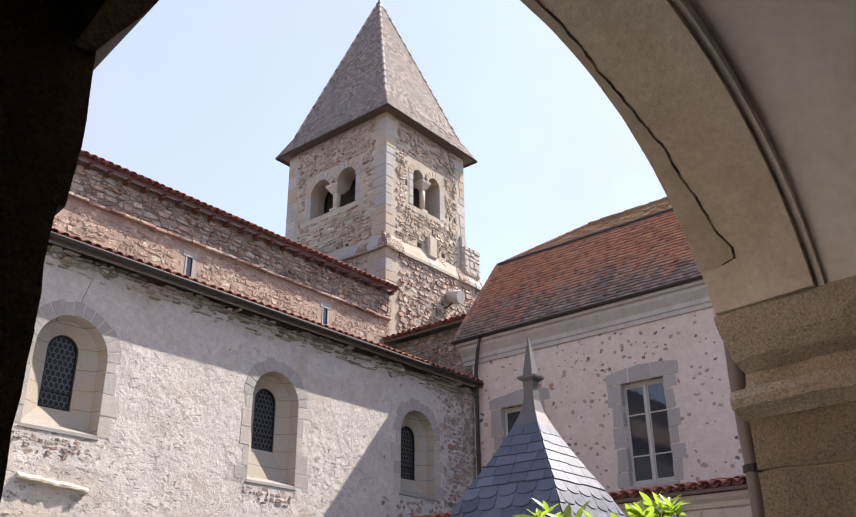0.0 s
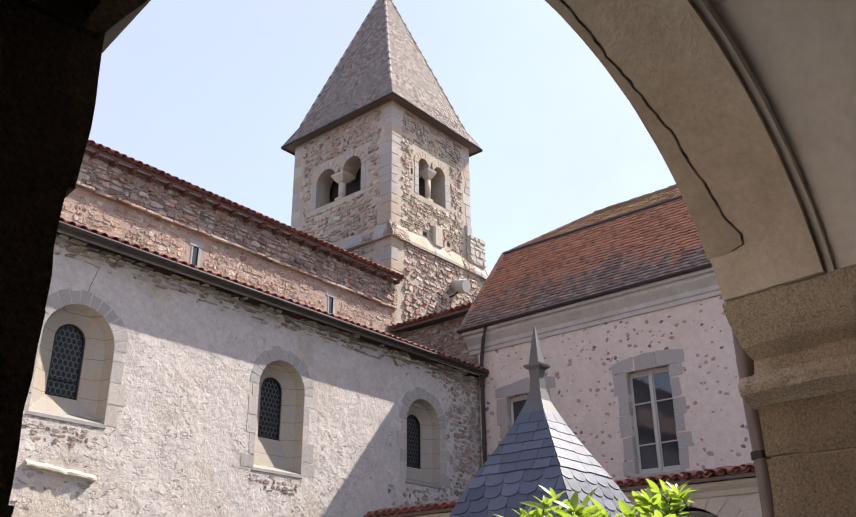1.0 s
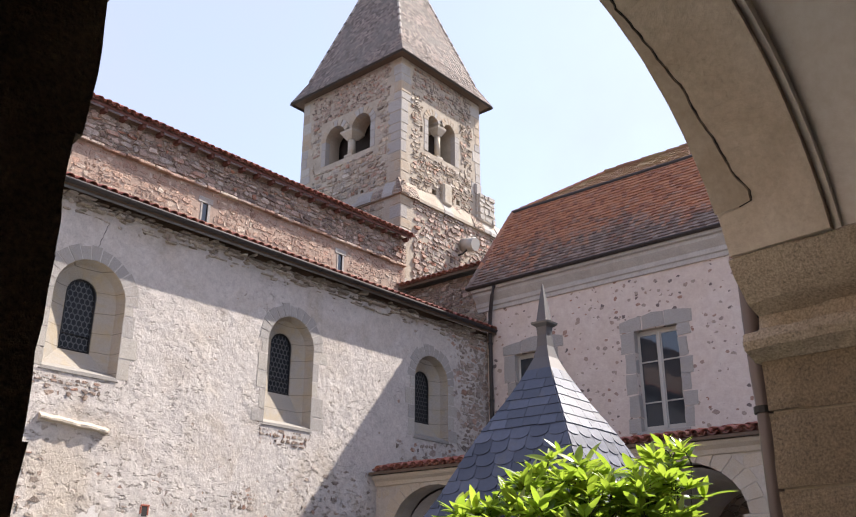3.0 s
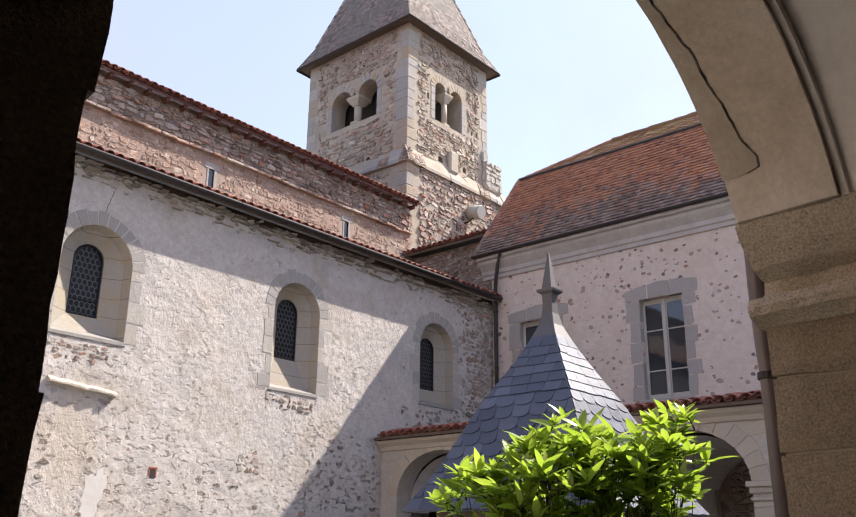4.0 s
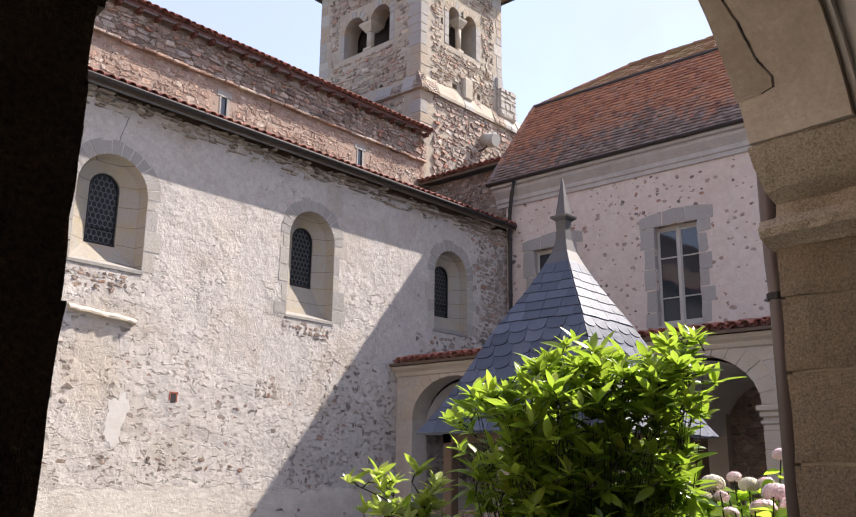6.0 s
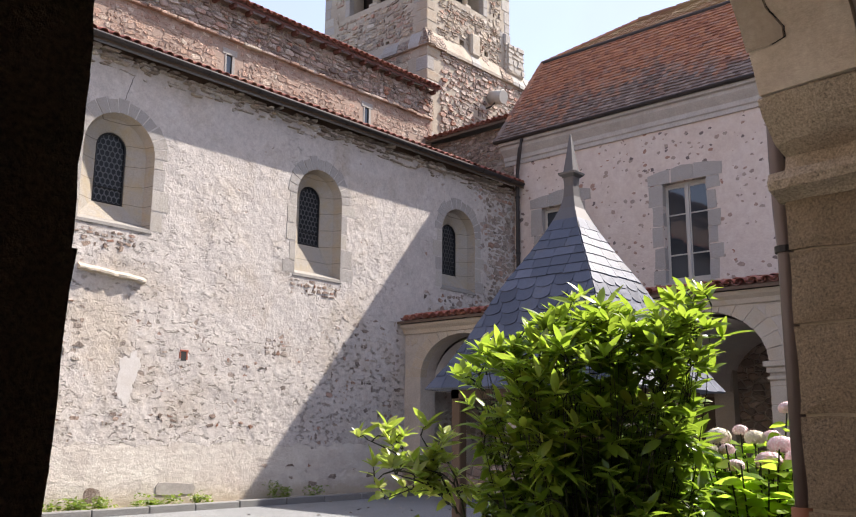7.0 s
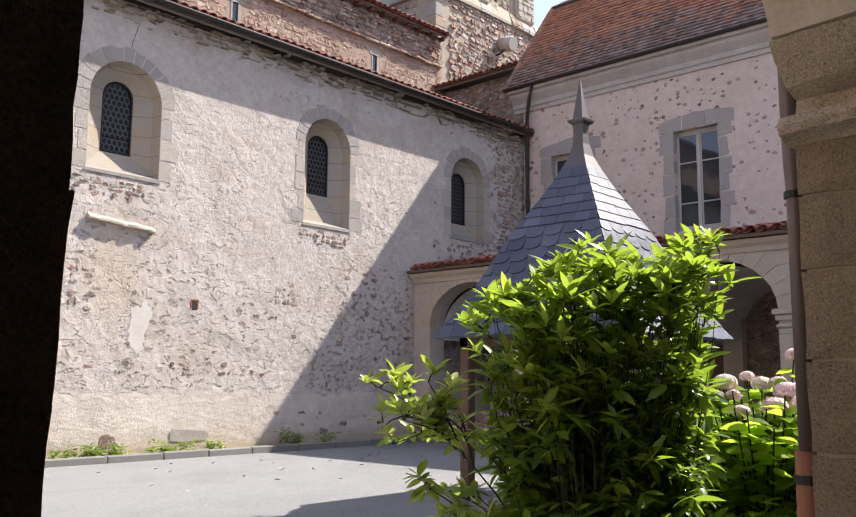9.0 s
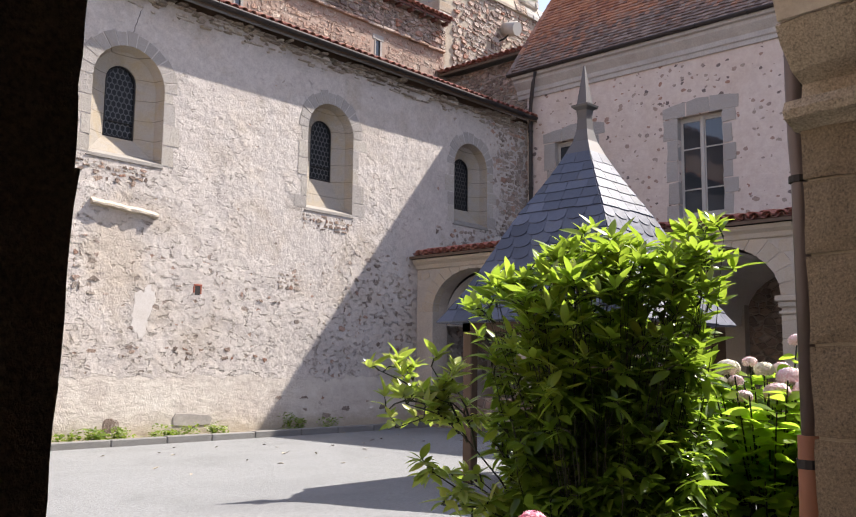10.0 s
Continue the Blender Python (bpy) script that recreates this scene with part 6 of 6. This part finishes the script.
HYLEAF = leaf_material("hydrangea_leaf", (0.20, 0.33, 0.03), (0.48, 0.62, 0.08), False, 0.72)
WEED = leaf_material("weed_leaf", (0.07, 0.12, 0.025), (0.22, 0.27, 0.06), False)
STEM = plain("green_brown_stem", (0.035, 0.038, 0.018), 0.8, 0.0, 0.3, 20)
BARK = plain("grey_bark", (0.12, 0.095, 0.07), 0.9, 0.0, 0.4, 15)


def leaf_shape(length, width, fold=0.25, curl=0.25, n=5):
    """Points and faces of one pointed leaf along +y, folded at the midrib and curling down."""
    vs, fs = [], []
    for i in range(n + 1):
        t = i / n
        w = width * (math.sin(math.pi * min(1, t ** 0.85)) ** 0.8 if 0 < t < 1 else 0.02)
        z = -curl * length * t * t
        y = length * t
        vs += [(-w / 2, y, z + fold * w / 2), (0, y, z), (w / 2, y, z + fold * w / 2)]
    for i in range(n):
        k = i * 3
        fs += [(k, k + 1, k + 4, k + 3), (k + 1, k + 2, k + 5, k + 4)]
    return vs, fs


def leaf_pose(p, out, rnd, size=1.0, droop=0.2):
    d = Vector(out).normalized()
    d = (d + Vector((0, 0, -droop)) + Vector((rnd.uniform(-0.3, 0.3), rnd.uniform(-0.3, 0.3), rnd.uniform(-0.3, 0.3)))).normalized()
    side = d.cross(Vector((0, 0, 1)))
    side = side.normalized() if side.length > 1e-3 else Vector((1, 0, 0))
    up = side.cross(d)
    m = Matrix((side, d, up)).transposed().to_4x4()
    m = m @ Matrix.Rotation(rnd.uniform(-0.7, 0.7), 4, "Y") @ Matrix.Scale(size, 4)
    m.translation = p
    return m


def shrub(name, at, label, category, stems, leaf_sizes, seed, mats, own=300, droop_below=1.55, whorl=(8, 12), thick=1.0, lit_above=1.3):
    """Stems that fork into leafy shoots. stems: list of (foot offset, tip) ; each shoot ends in a whorl of leaves."""
    rnd = random.Random(seed)
    top = holder(name, label, category, "", "", at)
    shapes = []
    for L, W in leaf_sizes:
        v, f = leaf_shape(L, W, 0.3, rnd.uniform(0.12, 0.35))
        me = bpy.data.meshes.new("leaf")
        me.from_pydata(v, [], f)
        me.update()
        me.materials.append(mats[0])
        shapes.append((v, f, me))
    mass = (([], []), ([], []))
    bm = bmesh.new()
    leaves = []
    for foot, tip, spread, shoots in stems:
        foot, tip = Vector(foot), Vector(tip)
        mid = foot.lerp(tip, 0.5) + Vector((rnd.uniform(-0.16, 0.16), rnd.uniform(-0.16, 0.16), rnd.uniform(0.0, 0.16)))
        path = [foot.lerp(mid, t) * (1 - t) + mid.lerp(tip, t) * t for t in (0, 0.25, 0.5, 0.75, 1)]
        tube(path, [q * thick for q in (0.009, 0.008, 0.0065, 0.005, 0.003)], 5, bm)
        for s in range(shoots):
            t = rnd.uniform(0.2, 1.0) if s else 1.0
            i = min(3, int(t * 4))
            p = path[i].lerp(path[i + 1], t * 4 - i)
            d = Vector((rnd.gauss(0, 1), rnd.gauss(0, 1), rnd.uniform(0.1, 1.1))).normalized()
            q = p + d * spread * rnd.uniform(0.4, 1.0)
            tube([p, p.lerp(q, 0.5) + Vector((0, 0, 0.02)), q], [0.006, 0.005, 0.003], 5, bm)
            for k in range(rnd.randint(*whorl)):
                f = rnd.uniform(0.3, 1.0) if k > 4 else 1.0
                a = k * 2.4 + rnd.uniform(-0.4, 0.4)
                out = Vector((math.cos(a), math.sin(a), rnd.uniform(0.1, 1.3) if f == 1.0 else rnd.uniform(-0.3, 0.5)))
                leaves.append((p.lerp(q, f), out + d * 0.3, rnd.uniform(0.65, 1.1), f == 1.0))
    # highest leaves come first and take the paler tone of the lit top
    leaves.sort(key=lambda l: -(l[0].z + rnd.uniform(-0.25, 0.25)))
    for n, (p, out, size, at_tip) in enumerate(leaves):
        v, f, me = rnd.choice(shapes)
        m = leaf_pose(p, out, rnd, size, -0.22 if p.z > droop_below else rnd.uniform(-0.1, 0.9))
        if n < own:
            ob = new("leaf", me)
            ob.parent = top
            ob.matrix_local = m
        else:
            # tip leaves towards the lit upper left go to the paler mass
            vs_all, fs_all = mass[0 if at_tip and p.z + 0.6 * p.dot(left) > lit_above else 1]
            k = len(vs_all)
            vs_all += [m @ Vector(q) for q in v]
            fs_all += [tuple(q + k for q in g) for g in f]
    part("stem_growth", bm, STEM, top, "thin branching green stems")["kind"] = "stuff"
    for (vs_all, fs_all), mat, text in zip(mass, mats[1:], ("fresh shoot tips on the lit upper left", "dense glossy leaves of the shaded inside and lower right")):
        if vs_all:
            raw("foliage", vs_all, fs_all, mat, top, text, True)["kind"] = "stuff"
    return top


def out_at(az, r, z=GROUND):
    return Vector((-0.99 + r * math.sin(radians(az)), -0.04 + r * math.cos(radians(az)), z))


SAZ, SRD = 58.3, 5.6
SH = out_at(SAZ, SRD)
left = Vector((-math.cos(radians(SAZ)), math.sin(radians(SAZ)), 0))
deep = Vector((math.sin(radians(SAZ)), math.cos(radians(SAZ)), 0))
rs = random.Random(5)
TOPLINE = ((-0.86, 1.95), (-0.76, 2.20), (-0.66, 2.26), (-0.48, 2.12), (-0.3, 2.12), (-0.05, 2.20), (0.15, 2.18), (0.4, 2.02), (0.62, 1.93), (0.8, 1.72))


def topline(l):
    for (a, za), (b, zb) in zip(TOPLINE, TOPLINE[1:]):
        if l <= b:
            return za + (zb - za) * max(0.0, (l - a) / (b - a))
    return TOPLINE[-1][1]


stems = []
for i in range(225):
    l = rs.uniform(-0.72, 0.72)
    y = rs.uniform(-0.5, 0.5) * math.sqrt(max(0.2, 1 - (l / 0.75) ** 2))
    z = (topline(l) - 0.07 - 0.3 * (y / 0.5) ** 2) * (1.0 if i % 5 < 2 else rs.uniform(0.2, 0.97))
    reach = 0.86 if z < 1.1 else 1.0
    z += 0.09 * noise.noise((l * 5, y * 5, 2))
    stems.append((left * (l * 0.3) + deep * (y * 0.4), left * (l * reach) + deep * y + Vector((0, 0, z - 0.06)), 0.15, 5))
# upright shoots that make the crest
for l, y in ((-0.76, -0.1), (-0.68, 0.1), (-0.58, -0.2), (-0.12, -0.1), (-0.02, 0.1), (0.1, -0.15), (0.2, 0.0), (0.42, -0.1), (0.56, 0.05), (0.64, -0.1), (-0.42, 0.0), (-0.28, -0.2)):
    stems.append((left * (l * 0.35) + deep * (y * 0.3), left * l + deep * y + Vector((0, 0, topline(l) - 0.04)), 0.12, 4))
shrub("shrub", SH, "tall bush with long pointed light green leaves in sun", "shrub", stems, ((0.15, 0.048), (0.125, 0.042), (0.105, 0.038), (0.185, 0.056)), 12, (SHRUB_LIT, SHRUB_LIT_TIPS, SHRUB_SHADE), 300, 1.35, (9, 12), 0.55)
# a straggling branch of paler leaves that reaches out over the court
stems = []
for f, l, y, z in ((0.9, 1.36, 0.0, 1.33), (0.8, 1.22, 0.1, 1.36), (0.6, 1.0, -0.05, 1.36), (0.5, 0.92, 0.1, 1.28), (0.7, 1.15, -0.1, 1.12), (1.0, 1.32, 0.05, 1.06), (0.8, 1.24, 0.0, 0.96), (0.6, 1.1, 0.1, 1.0), (0.5, 0.94, -0.1, 1.15), (0.7, 1.14, 0.0, 1.22)):
    stems.append((left * (0.5 + 0.55 * f) + Vector((0, 0, 0.55 + 0.55 * f)), left * (l + 0.06) + deep * y + Vector((0, 0, z)), 0.12, 4))
stems.append((left * 0.35 + Vector((0, 0, 0.2)), left * 1.05 + Vector((0, 0, 1.1)), 0.05, 1))
for l, y, z in ((1.04, -0.1, 0.70), (0.92, 0.0, 0.66), (0.84, -0.2, 0.58), (0.98, -0.1, 0.5), (0.72, -0.15, 0.66), (0.8, 0.0, 0.42), (0.7, -0.1, 0.5)):
    stems.append((left * 0.35 + Vector((0, 0, 0.25)), left * l + deep * y + Vector((0, 0, z)), 0.12, 4))
shrub("straggling_shrub", SH, "straggling bush with yellow-green mottled leaves over the court", "shrub", stems, ((0.155, 0.062), (0.13, 0.052), (0.11, 0.046)), 31, (YELLOW, YELLOWS, YELLOWS), 220, 1.08, (7, 10))


def hydrangea(at, heads, sizes, seed, tint, tall, wide, label):
    rnd = random.Random(seed)
    top = holder("hydrangea", label, "hydrangea", "hydrangeas", "", at)
    bm = bmesh.new()
    vs_all, fs_all = [], []
    lv, lf = leaf_shape(0.17, 0.115, 0.2, 0.25)
    ends = [Vector(h) for h in heads]
    for i in range(int(200 * wide / 0.72)):
        a = rnd.uniform(0, 2 * math.pi)
        r = math.sqrt(rnd.random()) * wide
        ends.append(Vector((r * math.cos(a), r * math.sin(a), rnd.uniform(0.35, 1) ** 0.7 * tall * (1 - 0.12 * r / wide))))
    for n, e in enumerate(ends):
        foot = Vector((e.x * 0.3, e.y * 0.3, 0))
        mid = foot.lerp(e, 0.55) + Vector((0, 0, 0.08))
        tube([foot, mid, e], [0.009, 0.007, 0.005], 5, bm)
        for k in range(13):
            t = rnd.uniform(0.4, 0.98)
            p = mid.lerp(e, max(0, t * 2 - 1)) if t > 0.5 else foot.lerp(mid, t * 2)
            a = k * 1.9 + rnd.uniform(-0.3, 0.3)
            m = leaf_pose(p, (math.cos(a), math.sin(a), 0.35), rnd, rnd.uniform(0.6, 1.1), 0.1)
            q = len(vs_all)
            vs_all += [m @ Vector(v) for v in lv]
            fs_all += [tuple(j + q for j in f) for f in lf]
    part("stem_growth", bm, STEM, top)["kind"] = "stuff"
    raw("foliage", vs_all, fs_all, HYLEAF, top, "broad bright green leaves", True)["kind"] = "stuff"
    for n, h in enumerate(heads):
        vs, fs = [], []
        R = sizes[n % len(sizes)]
        count = int(170 * (R / 0.07) ** 2)
        for k in range(count):
            zc = 1 - 1.6 * (k + 0.5) / count
            a = k * 2.39996
            s = math.sqrt(1 - zc * zc)
            nrm = Vector((s * math.cos(a), s * math.sin(a), zc))
            c = Vector(h) + Vector((nrm.x * R, nrm.y * R, nrm.z * R * 0.75)) * rnd.uniform(0.9, 1.08)
            u = nrm.orthogonal().normalized()
            w = nrm.cross(u)
            spin = rnd.uniform(0, 1.5)
            for j in range(4):
                b = spin + j * math.pi / 2
                d0 = u * math.cos(b) + w * math.sin(b)
                d1 = u * math.cos(b + 0.7) + w * math.sin(b + 0.7)
                d2 = u * math.cos(b - 0.7) + w * math.sin(b - 0.7)
                q = len(vs)
                vs += [c, c + d1 * 0.012, c + d0 * 0.018 + nrm * 0.002, c + d2 * 0.012]
                fs.append((q, q + 1, q + 2, q + 3))
        raw("flower_head", vs, fs, tint[n % len(tint)], top, "pink and cream flower head")
    return top


def petal(name, a, b):
    k = Nodes(name, 0.7)
    c = k.ramp(k.island(), [(0.0, a), (1.0, b)])
    k.b.inputs["Subsurface Weight"].default_value = 0.0
    return k.done(c)


PINK = petal("pink_petals", (0.80, 0.52, 0.56), (0.90, 0.78, 0.79))
CREAM = petal("cream_petals", (0.70, 0.68, 0.48), (0.86, 0.76, 0.70))
ROSE = petal("rose_petals", (0.80, 0.20, 0.32), (0.90, 0.50, 0.56))


def head_at(az, el, r, base):
    p = Vector((-0.99 + r * math.sin(radians(az)), -0.04 + r * math.cos(radians(az)), 1.44 + el * r))
    return tuple(p - base)


HB = out_at(68.2, 6.7)
HEADS = ((66.14, 0.001, 6.5, 0.10), (67.41, 0.008, 6.7, 0.06), (68.23, 0.0, 6.6, 0.085), (69.68, -0.008, 6.5, 0.11), (68.95, -0.024, 6.3, 0.105), (67.03, -0.029, 6.3, 0.07), (70.15, 0.031, 6.7, 0.07), (65.6, -0.013, 6.4, 0.07), (66.6, -0.012, 6.4, 0.06), (70.4, -0.02, 6.4, 0.08), (69.2, 0.002, 6.9, 0.07), (67.8, -0.062, 6.2, 0.04))
heads = [head_at(a, e, r, HB) for a, e, r, q in HEADS]
hydrangea(HB, heads, [0.8 * q for a, e, r, q in HEADS], 4, (CREAM, PINK, CREAM, PINK, PINK, PINK, PINK, CREAM, PINK, PINK, PINK, CREAM), 1.40, 0.86, "hydrangea bush with pink and cream flower heads")
HB2 = out_at(53.9, 4.0)
heads = [head_at(a, e, r, HB2) for a, e, r in ((54.1, -0.172, 3.9), (53.4, -0.18, 3.95), (54.9, -0.182, 4.0))]
hydrangea(HB2, heads, (0.062, 0.055, 0.06), 9, (ROSE, PINK, ROSE), 0.62, 0.3, "low hydrangea with rose-pink heads beside the bush")

# weeds along the church wall
rnd = random.Random(55)
for i in range(26):
    x = rnd.choice((5.6, 6.2, 6.6, 7.2, 7.7, 8.3, 8.6, 9.2, 9.6, 9.9, 10.3, 10.9, 11.4)) + rnd.uniform(-0.25, 0.25)
    at = Vector((x, rnd.uniform(13.84, 14.1), 0.16))
    tall = rnd.uniform(0.08, 0.22) * (1.6 if 9.0 < x < 11.5 else 1)
    vs, fs = [], []
    lv, lf = leaf_shape(0.085, 0.04, 0.2, 0.3, 3)
    for k in range(60):
        a = rnd.uniform(0, 6.28)
        p = Vector((rnd.gauss(0, 0.07), rnd.gauss(0, 0.04), rnd.uniform(0, tall)))
        m = leaf_pose(p, (math.cos(a), math.sin(a), rnd.uniform(0, 1.2)), rnd, rnd.uniform(0.5, 1.1))
        q = len(vs)
        vs += [m @ Vector(v) for v in lv]
        fs += [tuple(j + q for j in f) for f in lf]
    ob = raw("weed", vs, fs, WEED)
    ob.location = at
    tagged(ob, "small tuft of green weeds at the foot of the wall", "weed", "weeds along the kerb", "stuff")


# dry leaves blown about the court
DRY = plain("dry_leaf", (0.46, 0.40, 0.30), 0.8, 0.0, 0.5, 30)
DARKDRY = plain("brown_dry_leaf", (0.09, 0.07, 0.05), 0.8, 0.0, 0.5, 30)
rnd = random.Random(71)
for i in range(34):
    lv, lf = leaf_shape(rnd.uniform(0.06, 0.12), rnd.uniform(0.03, 0.06), 0.5, rnd.uniform(-0.4, 0.1), 3)
    ob = raw("fallen_leaf", lv, lf, rnd.choice((DRY, DRY, DARKDRY)))
    ob.location = (rnd.uniform(4.6, 12.5), rnd.uniform(9.2, 13.4), GROUND + 0.006)
    ob.rotation_euler = (0, 0, rnd.uniform(0, 6.28))
    tagged(ob, "dry curled leaf lying on the grey gravel", "leaf", "fallen leaves on the court")
